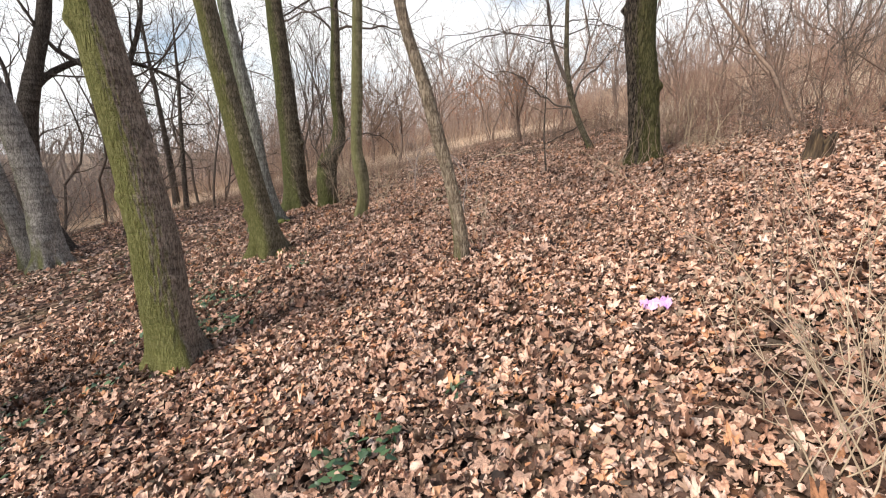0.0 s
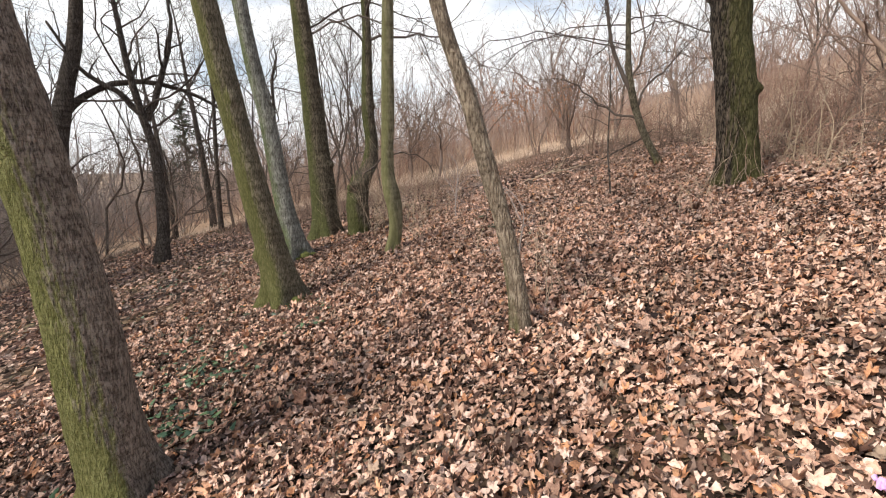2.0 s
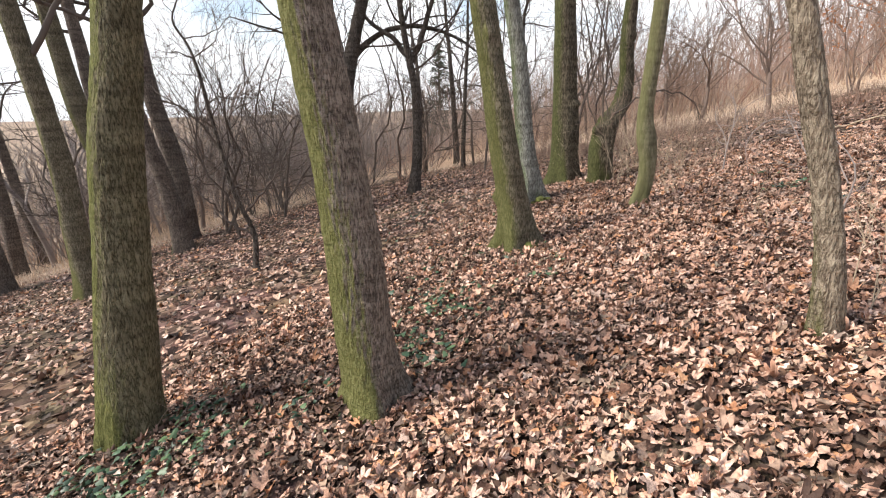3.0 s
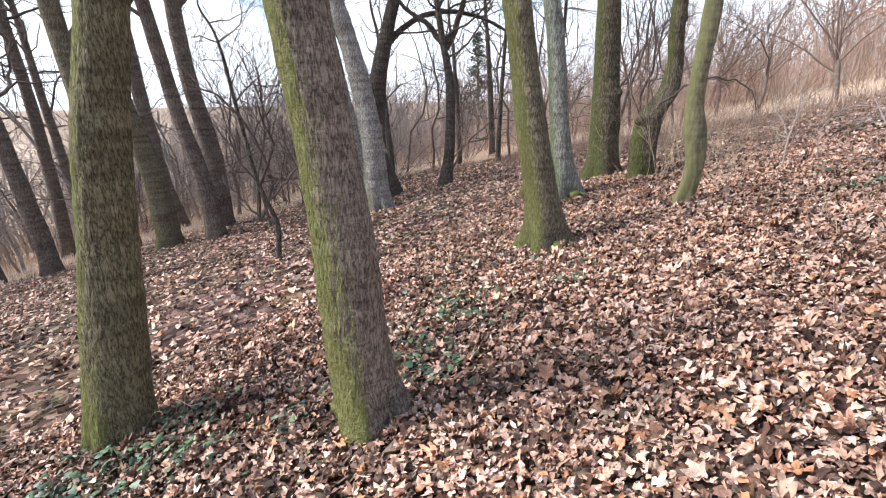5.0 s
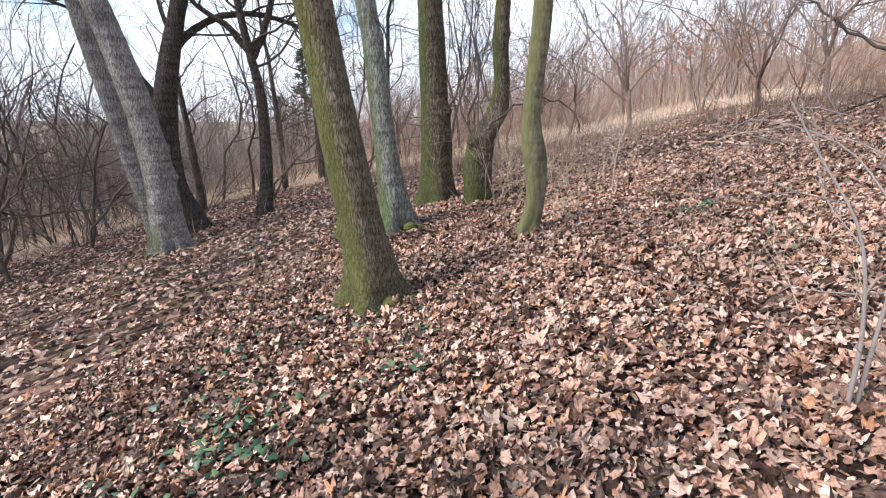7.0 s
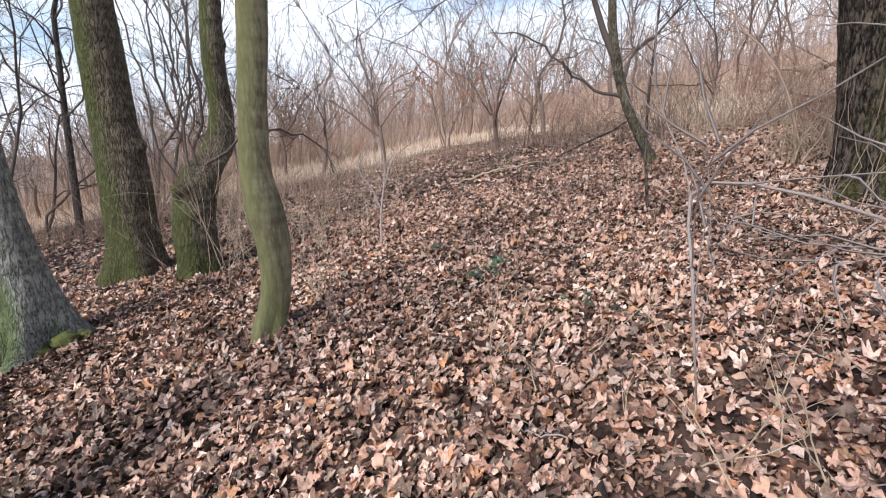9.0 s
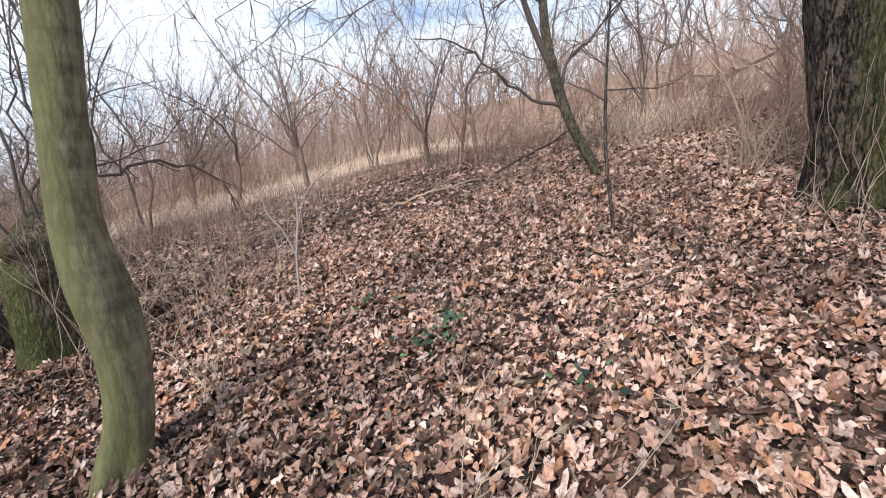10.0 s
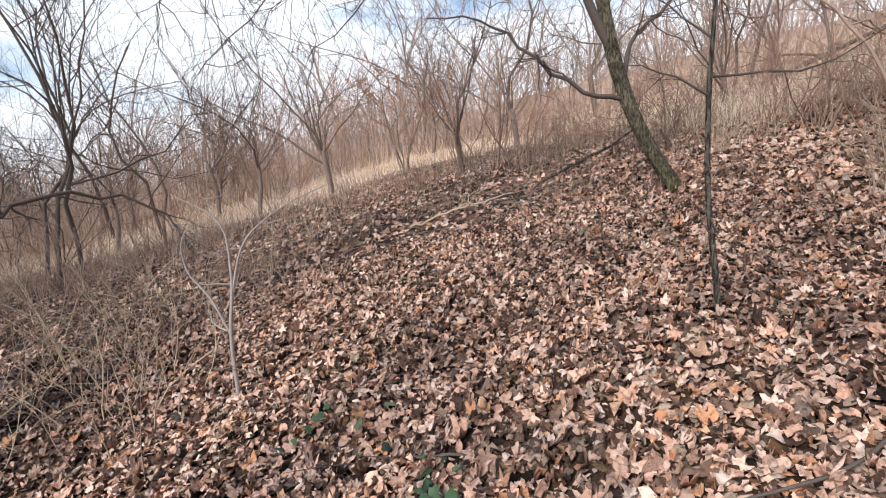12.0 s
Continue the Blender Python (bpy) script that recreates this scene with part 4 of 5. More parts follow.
far_kinds = [shrub_mesh(200, 1, 8.5, 0.11, TWIG_GREY, 2, 4, 0.12, 0.01, 0.17, 0.06), shrub_mesh(201, 2, 6.5, 0.07, TWIG_GREY, 2, 3, 0.2, 0.2, 0.2), shrub_mesh(202, 5, 3.2, 0.035, TWIG_GREY, 1, 5, 0.3, 0.5)]
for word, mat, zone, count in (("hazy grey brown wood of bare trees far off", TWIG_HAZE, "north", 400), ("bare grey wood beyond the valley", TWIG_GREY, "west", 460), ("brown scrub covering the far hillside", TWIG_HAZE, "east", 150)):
    geo = Geo()
    spots = [[], [], []]
    while sum(map(len, spots)) < count:
        x, y = rs.uniform(-90, 90), rs.uniform(-20, 120)
        if zone == "north" and not (28 < y < 80 and -45 < x < 60):
            continue
        if zone == "west" and not (-46 < x < -21 and -15 < y < 40):
            continue
        if zone == "east" and not (14 < x < 60 and -10 < y < 60):
            continue
        spots[int(rs.choice(3, p=[0.35, 0.3, 0.35]))].append((x, y, rs.uniform(0.7, 1.25), rs.uniform(0, 6.28)))
    for k in range(3):
        stamp(geo, far_kinds[k][0], spots[k])
        stamp(geo, far_kinds[k][1], spots[k])
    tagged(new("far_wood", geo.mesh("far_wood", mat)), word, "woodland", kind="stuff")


# a dark conifer beyond the clearing
def conifer(x, y, tall, seed):
    z = float(height(x, y))
    th = thing("conifer", (x, y, z), "dark green conifer with layered drooping branches", "conifer", "conifers")
    rg, g, n = np.random.default_rng(seed), Geo(), Geo()
    tube(g, [(0, 0, -0.2), (0.05, 0, tall * 0.5), (0, 0, tall)], [tall * 0.02, tall * 0.013, 0.01], 8)
    for k in range(70):
        f = 0.18 + 0.8 * k / 70
        ang, ln_ = rg.random() * 6.28, tall * 0.3 * (1.05 - f) * rg.uniform(0.7, 1.2)
        line = wander((0, 0, f * tall), (math.cos(ang), math.sin(ang), 0.1), ln_, 5, 0.1, -0.03, rg)
        tube(g, line, np.linspace(0.02, 0.006, 6), 4)
        for p in line[1:]:
            for _ in range(12):
                d = rg.normal(0, 1, 3) * (1, 1, 0.35)
                d /= np.linalg.norm(d)
                s = np.cross(d, rg.normal(0, 1, 3))
                s /= np.linalg.norm(s)
                q = p + rg.normal(0, 0.06, 3)
                w = rg.uniform(0.12, 0.3)
                n.add([q - s * 0.02, q + d * w * 0.6 - s * 0.03, q + d * w, q + s * 0.02 + d * w * 0.4], [(0, 1, 3), (1, 2, 3)])
    part("trunk", g.mesh("trunk", TWIG_DARK), th)
    part("crown", n.mesh("crown", NEEDLE, False), th, "dark green needles")


conifer(-20.5, 32.0, 8.0, 1)
conifer(-24.0, 34.0, 5.5, 2)


# ---------------------------------------------------------------- dry grass and stalks
def blades(count, pick, tall, width, seed, lean=0.35):
    rg = np.random.default_rng(seed)
    x, y = pick(rg, count)
    z = height(x, y)
    n = len(x)
    a = rg.random(n) * 6.28
    h = tall * rg.uniform(0.35, 1.25, n)
    b = rg.normal(0, lean, (n, 2)) * h[:, None]
    sx, sy = np.cos(a) * width, np.sin(a) * width
    v = np.stack([np.stack([x - sx, y - sy, z - 0.02], -1), np.stack([x + sx, y + sy, z - 0.02], -1),
                  np.stack([x + b[:, 0] * 0.4 + sx * 0.7, y + b[:, 1] * 0.4 + sy * 0.7, z + h * 0.6], -1),
                  np.stack([x + b[:, 0] * 0.4 - sx * 0.7, y + b[:, 1] * 0.4 - sy * 0.7, z + h * 0.6], -1),
                  np.stack([x + b[:, 0], y + b[:, 1], z + h], -1)], 1).reshape(-1, 3)
    k = np.arange(n)[:, None] * 5
    g = Geo()
    g.add(v, np.array([[3, 2, 4]]) + k, np.array([[0, 1, 2, 3]]) + k)
    return g


def clearing(rg, n):
    x, y = rg.uniform(-26, 14, n * 4), rg.uniform(-4, 26, n * 4)
    keep = (meadow(x, y) > rg.random(n * 4) * 0.9) & (rg.random(n * 4) < np.exp(-np.maximum(0, y - 22) / 14))
    return x[keep][:n], y[keep][:n]


def beyond(rg, n):
    x, y = rg.uniform(-34, 34, n * 5), rg.uniform(4, 60, n * 5)
    edge = 22.5 - np.maximum(0, x - 2.5) * 0.75
    keep = (y > edge) & (rg.random(n * 5) < np.exp(-np.maximum(0, y - edge) / 16)) | (x < -22) & (y < 25) & (rg.random(n * 5) < 0.4)
    return x[keep][:n], y[keep][:n]


tagged(new("dry_grass", blades(56000, clearing, 0.2, 0.008, 5).mesh("dry_grass", GRASS_DRY, False)), "pale straw-coloured dry grass in the clearing", "grass", kind="stuff")
tagged(new("tall_grass", blades(26000, beyond, 0.8, 0.013, 8).mesh("tall_grass", TWIG_RUSSET, False)), "tall withered brown weeds beyond the clearing", "grass", kind="stuff")


def margin(rg, n):
    x, y = rg.uniform(-9, 9, n * 4), rg.uniform(11, 20, n * 4)
    d = y - (18.0 - np.maximum(0, x - 2.5) * 0.75)
    keep = (np.abs(d + 1.5) < 2.2 * rg.random(n * 4))
    return x[keep][:n], y[keep][:n]


def thicket(rg, n):
    x, y = rg.uniform(-30, 36, n * 6), rg.uniform(-4, 62, n * 6)
    edge = 23.5 - np.maximum(0, x - 2.5) * 0.85
    far = (y > edge) & (rg.random(n * 6) < np.exp(-np.maximum(0, y - edge) / 26))
    keep = far | ((x > 7 + 0.2 * np.abs(y - 9)) & (y < 16) & (rg.random(n * 6) < 0.3)) | ((x < -20) & (rg.random(n * 6) < 0.5))
    keep &= np.sin(x * 1.3 + 0.6 * y) + np.sin(0.9 * y - 0.5 * x) > rg.normal(-0.3, 0.7, n * 6)
    return x[keep][:n], y[keep][:n]


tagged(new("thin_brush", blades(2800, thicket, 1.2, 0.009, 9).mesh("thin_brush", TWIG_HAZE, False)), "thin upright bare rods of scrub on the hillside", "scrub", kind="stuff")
def valley(rg, n):
    x, y = beyond(rg, n * 2)
    keep = x < 5 + 3 * rg.random(len(x))
    return x[keep][:n], y[keep][:n]


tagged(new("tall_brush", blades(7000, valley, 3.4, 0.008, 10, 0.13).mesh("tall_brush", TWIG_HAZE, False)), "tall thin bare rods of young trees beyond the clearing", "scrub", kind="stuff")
def bank(rg, n):
    x, y = rg.uniform(5.5, 18, n * 5), rg.uniform(5, 22, n * 5)
    keep = (np.sin(x * 1.9 + y) + np.sin(1.4 * y - 0.7 * x) > 0.5 + rg.normal(0, 0.3, n * 5)) & (y + 0.8 * x > 15.5)
    return x[keep][:n], y[keep][:n]


tagged(new("dry_grass", blades(9000, bank, 0.5, 0.008, 11).mesh("dry_grass", GRASS_DRY, False)), "pale straw tussocks among the brambles on the bank", "grass", kind="stuff")
tagged(new("dry_grass", blades(5000, margin, 0.4, 0.005, 6).mesh("dry_grass", TWIG_BROWN, False)), "brown withered stalks at the edge of the wood", "grass", kind="stuff")


def stalks(x, y, count, tall, spread, seed, mat=TWIG_STRAW, label="thin straw-coloured dry stalks among leaves", rad=0.0042, depth=1):
    rg = np.random.default_rng(seed)
    z0 = float(height(x, y))
    th = thing("dry_stalks", (x, y, z0), label, "dry stalks", "dry stalks")
    for _ in range(count):
        g = Geo()
        dx, dy = rg.normal(0, spread, 2)
        lean = rg.normal(0, 0.38, 2)
        branch(g, (dx, dy, float(height(x + dx, y + dy)) - z0 - 0.03), (lean[0], lean[1], 1), tall * rg.uniform(0.4, 1.1), rad * rg.uniform(0.6, 1.2), depth, rg, 0.12, -0.01, 3, 0.55, 4, 0.35)
        part("stalk", g.mesh("stalk", mat), th)
    return th


for k, (x, y, c, tl, sp, mat) in enumerate([(1.42, 1.35, 18, 1.0, 0.1, TWIG_STRAW), (1.6, 1.7, 12, 0.9, 0.12, TWIG_STRAW), (1.5, 2.5, 5, 0.7, 0.2, TWIG_STRAW), (2.0, 3.2, 8, 0.75, 0.25, TWIG_BROWN), (2.7, 4.2, 7, 0.7, 0.3, TWIG_BROWN),
                                            (0.45, 5.0, 7, 0.55, 0.14, TWIG_STRAW), (0.55, 6.4, 10, 0.5, 0.3, TWIG_STRAW), (0.1, 7.0, 8, 0.4, 0.25, TWIG_STRAW), (-1.15, 8.55, 8, 0.55, 0.12, TWIG_STRAW),
                                            (-1.35, 10.3, 16, 0.8, 0.25, TWIG_STRAW), (-1.6, 10.9, 14, 0.8, 0.3, TWIG_STRAW), (-1.05, 9.7, 10, 0.65, 0.2, TWIG_BROWN), (-1.2, 11.6, 14, 0.8, 0.3, TWIG_BROWN), (-0.7, 12.3, 12, 0.7, 0.4, TWIG_STRAW), (-0.5, 11.2, 8, 0.7, 0.25, TWIG_BROWN),
                                            (-1.2, 12.4, 12, 0.6, 0.5, TWIG_BROWN), (1.6, 11.0, 9, 0.55, 0.6, TWIG_BROWN), (3.0, 8.0, 10, 0.6, 0.25, TWIG_STRAW), (3.9, 9.4, 12, 0.8, 0.4, TWIG_BROWN),
                                            (2.6, 9.2, 6, 0.5, 0.3, TWIG_BROWN), (4.6, 8.2, 12, 0.8, 0.4, TWIG_RED), (5.2, 9.7, 14, 0.9, 0.5, TWIG_RED), (-2.2, 9.9, 10, 1.2, 0.2, TWIG_STRAW),
                                            (-3.5, 3.0, 6, 0.6, 0.1, TWIG_BROWN), (-6.4, 8.6, 10, 0.6, 0.6, TWIG_BROWN), (-5.2, 11.6, 12, 0.7, 0.6, TWIG_BROWN), (4.2, 5.0, 8, 0.6, 0.4, TWIG_BROWN), (2.3, 6.8, 5, 0.45, 0.5, TWIG_STRAW)]):
    stalks(x, y, c, tl, sp, 300 + k, mat)
for k, (x, y, c, tl, sp) in enumerate([(-2.4, 11.1, 16, 1.0, 0.35), (-2.75, 11.7, 14, 1.1, 0.4), (-3.1, 12.7, 16, 1.2, 0.4), (-2.1, 11.9, 12, 0.8, 0.35), (-3.6, 13.7, 18, 1.2, 0.5), (-2.5, 13.2, 16, 1.0, 0.5), (-1.9, 12.8, 12, 0.9, 0.4),
                                       (-3.0, 14.8, 18, 1.2, 0.6), (-4.3, 15.0, 18, 1.3, 0.6), (-2.0, 10.2, 12, 0.8, 0.25), (-0.8, 12.7, 10, 0.9, 0.3), (-1.7, 11.4, 10, 0.7, 0.3)]):
    stalks(x, y, c, tl, sp, 360 + k, TWIG_BROWN if k % 3 else TWIG_STRAW)
for x, y, s in ((-3.4, 15.8, 1.0), (-4.8, 16.8, 1.2), (-2.3, 16.6, 0.8), (-6.0, 16.2, 1.2), (-5.0, 14.2, 0.8), (-6.8, 17.8, 1.3), (-1.2, 17.6, 0.9), (-3.9, 18.6, 1.2), (0.6, 18.0, 1.0)):
    shrub(8, x, y, s, x * 70, group="brambles")

# forked young shrub beside the walk
def young_shrub(x, y, stems, shoots, seed, thin, reach, label, mat):
    th, rg = thing("young_shrub", (x, y, float(height(x, y))), label, "shrub"), np.random.default_rng(seed)
    for line in stems:
        g = Geo()
        s = spline(line, 16)
        s[:, 3] *= thin
        tube(g, s[:, :3], s[:, 3], 7)
        stem = part("stem", g.mesh("stem", mat), th)
        for i in shoots:
            g = Geo()
            branch(g, s[i, :3], rg.normal(0, 0.75, 3) + (0, 0, 0.4), rg.uniform(0.5, 1.0) * reach, s[i, 3] * 0.58, 1, rg, 0.15, 0.0, 3, 0.6, 5)
            part("shoot", g.mesh("shoot", mat), stem)


young_shrub(0.19, 5.24, [[(0, 0, -0.03, 0.02), (-0.01, 0.01, 0.35, 0.015), (-0.08, 0.05, 0.72, 0.011), (-0.21, 0.13, 0.96, 0.008), (-0.31, 0.19, 1.15, 0.005)],
                         [(0.04, 0.03, -0.03, 0.018), (0.05, 0.03, 0.49, 0.014), (0.07, 0.03, 0.83, 0.009), (-0.05, 0.1, 0.98, 0.006), (-0.25, 0.2, 1.05, 0.004)],
                         [(0.06, 0.03, 0.72, 0.008), (-0.1, 0.3, 1.0, 0.007), (-0.38, 0.51, 1.08, 0.006), (-0.5, 0.35, 0.93, 0.005), (-0.46, 0.36, 0.72, 0.003)]],
            (6, 8, 10, 12, 13, 14), 77, 0.5, 0.5, "forked light brown young shrub without leaves", TWIG_GREY)
young_shrub(-0.62, 9.87, [[(0, 0, -0.03, 0.017), (0.01, 0, 0.42, 0.013), (0.05, 0.03, 0.75, 0.01), (0.02, 0.05, 1.05, 0.007), (-0.2, 0.05, 1.22, 0.003)],
                          [(0.01, 0, 0.4, 0.01), (-0.08, 0.04, 0.62, 0.008), (-0.2, 0.1, 0.8, 0.007), (-0.2, 0.1, 0.95, 0.005), (-0.12, 0.05, 1.06, 0.003)],
                          [(0.03, 0.02, 0.6, 0.009), (0.16, 0.04, 0.95, 0.007), (0.36, 0.1, 1.1, 0.005), (0.6, 0.2, 1.2, 0.003)]],
            (5, 8, 10, 12, 14), 78, 0.8, 0.35, "pale thin leafless shrub with a bent stem", TWIG_GREY)


# ---------------------------------------------------------------- wood on the ground
def stick(pts, seed, mat, label, name="fallen_branch", twigs=4):
    g, rg = Geo(), np.random.default_rng(seed)
    x, y = pts[0][0], pts[0][1]
    z0 = float(height(x, y))
    line = [(px - x, py - y, float(height(px, py)) - z0 + pz, r) for px, py, pz, r in pts]
    s = spline(line, 16)
    s[:, :3] += rg.normal(0, 0.006, (16, 3))
    tube(g, s[:, :3], s[:, 3], 7)
    for _ in range(twigs):
        i = rg.integers(4, 15)
        d = rg.normal(0, 1, 3)
        branch(g, s[i, :3], (d[0], d[1], abs(d[2]) * 0.5 + 0.1), rg.uniform(0.15, 0.4), s[i, 3] * 0.6, 0, rg, 0.15, 0.0)
    ob = new(name, g.mesh(name, mat))
    ob.location = (x, y, z0)
    return tagged(ob, label, "branch", "fallen branches")


stick([(1.1, 8.13, 0.045, 0.004), (1.4, 8.08, 0.055, 0.006), (1.68, 8.1, 0.08, 0.006), (2.1, 8.35, 0.22, 0.003)], 1, TWIG_DARK, "dark crooked fallen twig propped on the leaves")

stick([(2.55, 12.75, 0.12, 0.014), (2.95, 12.5, 0.3, 0.018), (3.25, 12.2, 0.45, 0.016), (3.5, 12.0, 0.65, 0.01)], 3, BARK_DARK, "dead dark branch lying beside a leaning tree")

stick([(0.9, 6.6, 0.02, 0.006), (1.2, 6.5, 0.02, 0.007), (1.7, 6.55, 0.03, 0.006)], 5, TWIG_GREY, "thin grey stick on the leaves")
stick([(-0.3, 8.95, 0.02, 0.006), (0.1, 8.9, 0.03, 0.008), (0.5, 8.75, 0.03, 0.006)], 6, TWIG_DARK, "thin dark stick on the leaves")



def dead_bough(pts, seed, mat, label, boughs, reach):
    """A fallen bough with its crooked side branches."""
    g, rg = Geo(), np.random.default_rng(seed)
    x, y = pts[0][0], pts[0][1]
    z0 = float(height(x, y))
    s = spline([(px - x, py - y, float(height(px, py)) - z0 + pz, r) for px, py, pz, r in pts], 18)
    s[1:, :3] += np.cumsum(rg.normal(0, 0.02, (17, 3)), axis=0)
    tube(g, s[:, :3], s[:, 3], 7)
    th = thing("fallen_branch", (x, y, z0), label, "branch", "fallen branches")
    part("stem", g.mesh("stem", mat), th)
    for _ in range(boughs):
        g, i = Geo(), rg.integers(4, 17)
        d = rg.normal(0, 1, 3)
        branch(g, s[i, :3], (d[0], d[1], abs(d[2]) * 0.6 + 0.15), rg.uniform(0.5, 1.0) * reach, s[i, 3] * 0.6, 2, rg, 0.3, 0.0, 3, 0.8, 5)
        part("bough", g.mesh("bough", mat), th)


dead_bough([(8.9, 16.4, 0.05, 0.07), (9.6, 16.1, 0.2, 0.065), (10.5, 15.8, 0.45, 0.055), (11.8, 15.2, 0.8, 0.04), (13.2, 14.8, 1.2, 0.02)], 71, TWIG_DARK, "dark dead crown fallen across the bank", 7, 2.0)
dead_bough([(6.6, 12.9, 0.05, 0.04), (7.4, 12.4, 0.2, 0.035), (8.4, 12.0, 0.35, 0.03), (9.4, 11.8, 0.4, 0.015)], 72, TWIG_UMBER, "fallen brown bough with crooked side branches", 5, 1.2)
dead_bough([(7.6, 8.4, 0.06, 0.05), (8.2, 9.2, 0.12, 0.045), (8.9, 10.1, 0.2, 0.04), (9.6, 10.8, 0.25, 0.02)], 73, TWIG_DARK, "dead dark bough lying in the brambles", 5, 1.1)
dead_bough([(4.46, 9.94, -0.02, 0.016), (4.36, 10.07, 0.7, 0.014), (4.1, 10.4, 1.45, 0.012), (3.8, 10.8, 2.1, 0.009), (3.3, 11.3, 2.5, 0.004)], 74, TWIG_BROWN, "thin pale dead stem leaning out of the leaves", 4, 0.8)
dead_bough([(6.4, 8.9, -0.02, 0.04), (6.1, 9.1, 0.8, 0.036), (5.7, 9.4, 1.6, 0.03), (5.3, 9.7, 2.4, 0.022), (5.0, 10.0, 3.2, 0.01)], 75, TWIG_BROWN, "pale leaning dead stem in the thicket", 5, 1.0)
dead_bough([(0.9, 12.9, 0.02, 0.016), (1.5, 12.7, 0.05, 0.014), (2.2, 12.8, 0.1, 0.008)], 76, TWIG_STRAW, "pale broken branch at the edge of the wood", 3, 0.5)

# young beech that keeps its withered leaves
bx, by = 1.8, 19.2
beech = thing("beech_sapling", (bx, by, float(height(bx, by))), "young beech keeping clusters of withered orange leaves", "sapling", "saplings")
g1, g2, rgb = Geo(), Geo(), np.random.default_rng(31)
for k in range(5):
    branch(g1, (0.05 * k - 0.1, 0.04 * (k % 3), -0.03), (rgb.normal(0, 0.16), rgb.normal(0, 0.16), 1), rgb.uniform(2.2, 3.4), 0.022, 2, rgb, 0.2, 0.05, 5)
tips = np.concatenate(g1.v)
tips = tips[(tips[:, 2] > 1.1) & (tips[:, 2] < 2.5)]
for p in tips[rgb.integers(0, len(tips), 420)]:
    d, w = rgb.normal(0, 1, 3), rgb.normal(0, 1, 3)
    d /= np.linalg.norm(d)
    w = np.cross(d, w)
    w /= np.linalg.norm(w)
    q = p + rgb.normal(0, 0.03, 3)
    n = np.cross(d, w) * 0.012
    g2.add([q, q + d * 0.035 + w * 0.024 + n, q + d * 0.085, q + d * 0.035 - w * 0.024 + n], [(0, 1, 2), (0, 2, 3)])
part("stem", g1.mesh("stem", TWIG_UMBER), beech)
tagged(part("withered_leaves", g2.mesh("withered_leaves", LEAF_RUST, False), beech, "curled orange brown leaves"), kind="stuff")

rgs = np.random.default_rng(9)
for k in range(46):
    x, y, a = rgs.uniform(-4.5, 4), rgs.uniform(0.8, 13), rgs.uniform(0, 6.28)
    l = rgs.uniform(0.15, 0.5)
    stick([(x, y, 0.025, 0.003), (x + l * 0.5 * math.cos(a), y + l * 0.5 * math.sin(a), 0.04, 0.004), (x + l * math.cos(a + 0.2), y + l * math.sin(a + 0.2), 0.03, 0.0025)], 20 + k,
          TWIG_DARK if k % 3 else TWIG_GREY, "thin twig lying on dead leaves", "twig", 1)

# broken hollow stump up the bank
g1 = Geo()
sd, rgc = 40, np.random.default_rng(4)
ang = np.linspace(0, 2 * np.pi, sd, endpoint=False)
jag = 0.36 + 0.07 * np.sin(3 * ang + 1) + 0.05 * np.sin(7 * ang) + rgc.normal(0, 0.03, sd)
rings = []
for f in (-0.35, 0.0, 0.15, 0.35, 0.6, 0.85, 1.0):
    r = 0.16 + 0.09 * math.exp(-max(f, 0) * 5) * (1 + 0.5 * np.cos(5 * ang)) + 0.012 * np.sin(11 * ang + 4 * f) + rgc.normal(0, 0.005, sd)
    rings.append(np.stack([r * np.cos(ang) - 0.05 * f, r * np.sin(ang), jag * f], -1))
for f in (0.98, 0.7, 0.35):
    r = 0.115 + 0.01 * np.sin(9 * ang)
    rings.append(np.stack([r * np.cos(ang) - 0.05 * f, r * np.sin(ang), jag * f], -1))
v = np.concatenate(rings)
i, j = np.arange(len(rings) - 1)[:, None] * sd, np.arange(sd)[None]
k = (j + 1) % sd
g1.add(v, None, np.stack([i + j, i + k, i + sd + k, i + sd + j], -1).reshape(-1, 4))
ob = new("tree_stump", g1.mesh("tree_stump", ROT))
ob.matrix_world = pose(4.66, 6.02, float(height(4.66, 6.02)) - 0.02, 4, -6, 60) @ Matrix.Diagonal((0.84, 0.84, 0.8, 1))
tagged(ob, "short rotten hollow tree stump with a jagged rim", "tree stump", "tree stumps")
copy_thing(ob, pose(11.6, 12.7, float(height(11.6, 12.7)) - 0.02, 0, 0, 200))

# moss on the tree feet, stems that climb the stout trunk
def moss(x, y, dx, dy, dz, s, seed):
    bm = bmesh.new()
    bmesh.ops.create_icosphere(bm, subdivisions=3, radius=1)
    for vt in bm.verts:
        q = vt.co * 1.0
        vt.co = Vector((q.x * s, q.y * s, q.z * s * 0.6)) * (1 + 0.35 * noise.noise(q * 2.5 + Vector((seed, 0, 0))) + 0.12 * noise.noise(q * 9))
    me = bpy.data.meshes.new("moss_cushion")
    bm.to_mesh(me)
    bm.free()
    me.polygons.foreach_set("use_smooth", [True] * len(me.polygons))
    me.materials.append(MOSS)
    ob = new("moss_cushion", me)
    ob.location = (x + dx, y + dy, float(height(x + dx, y + dy)) + dz)
    tagged(ob, "yellow green moss cushion on a tree root", "moss", "moss cushions")


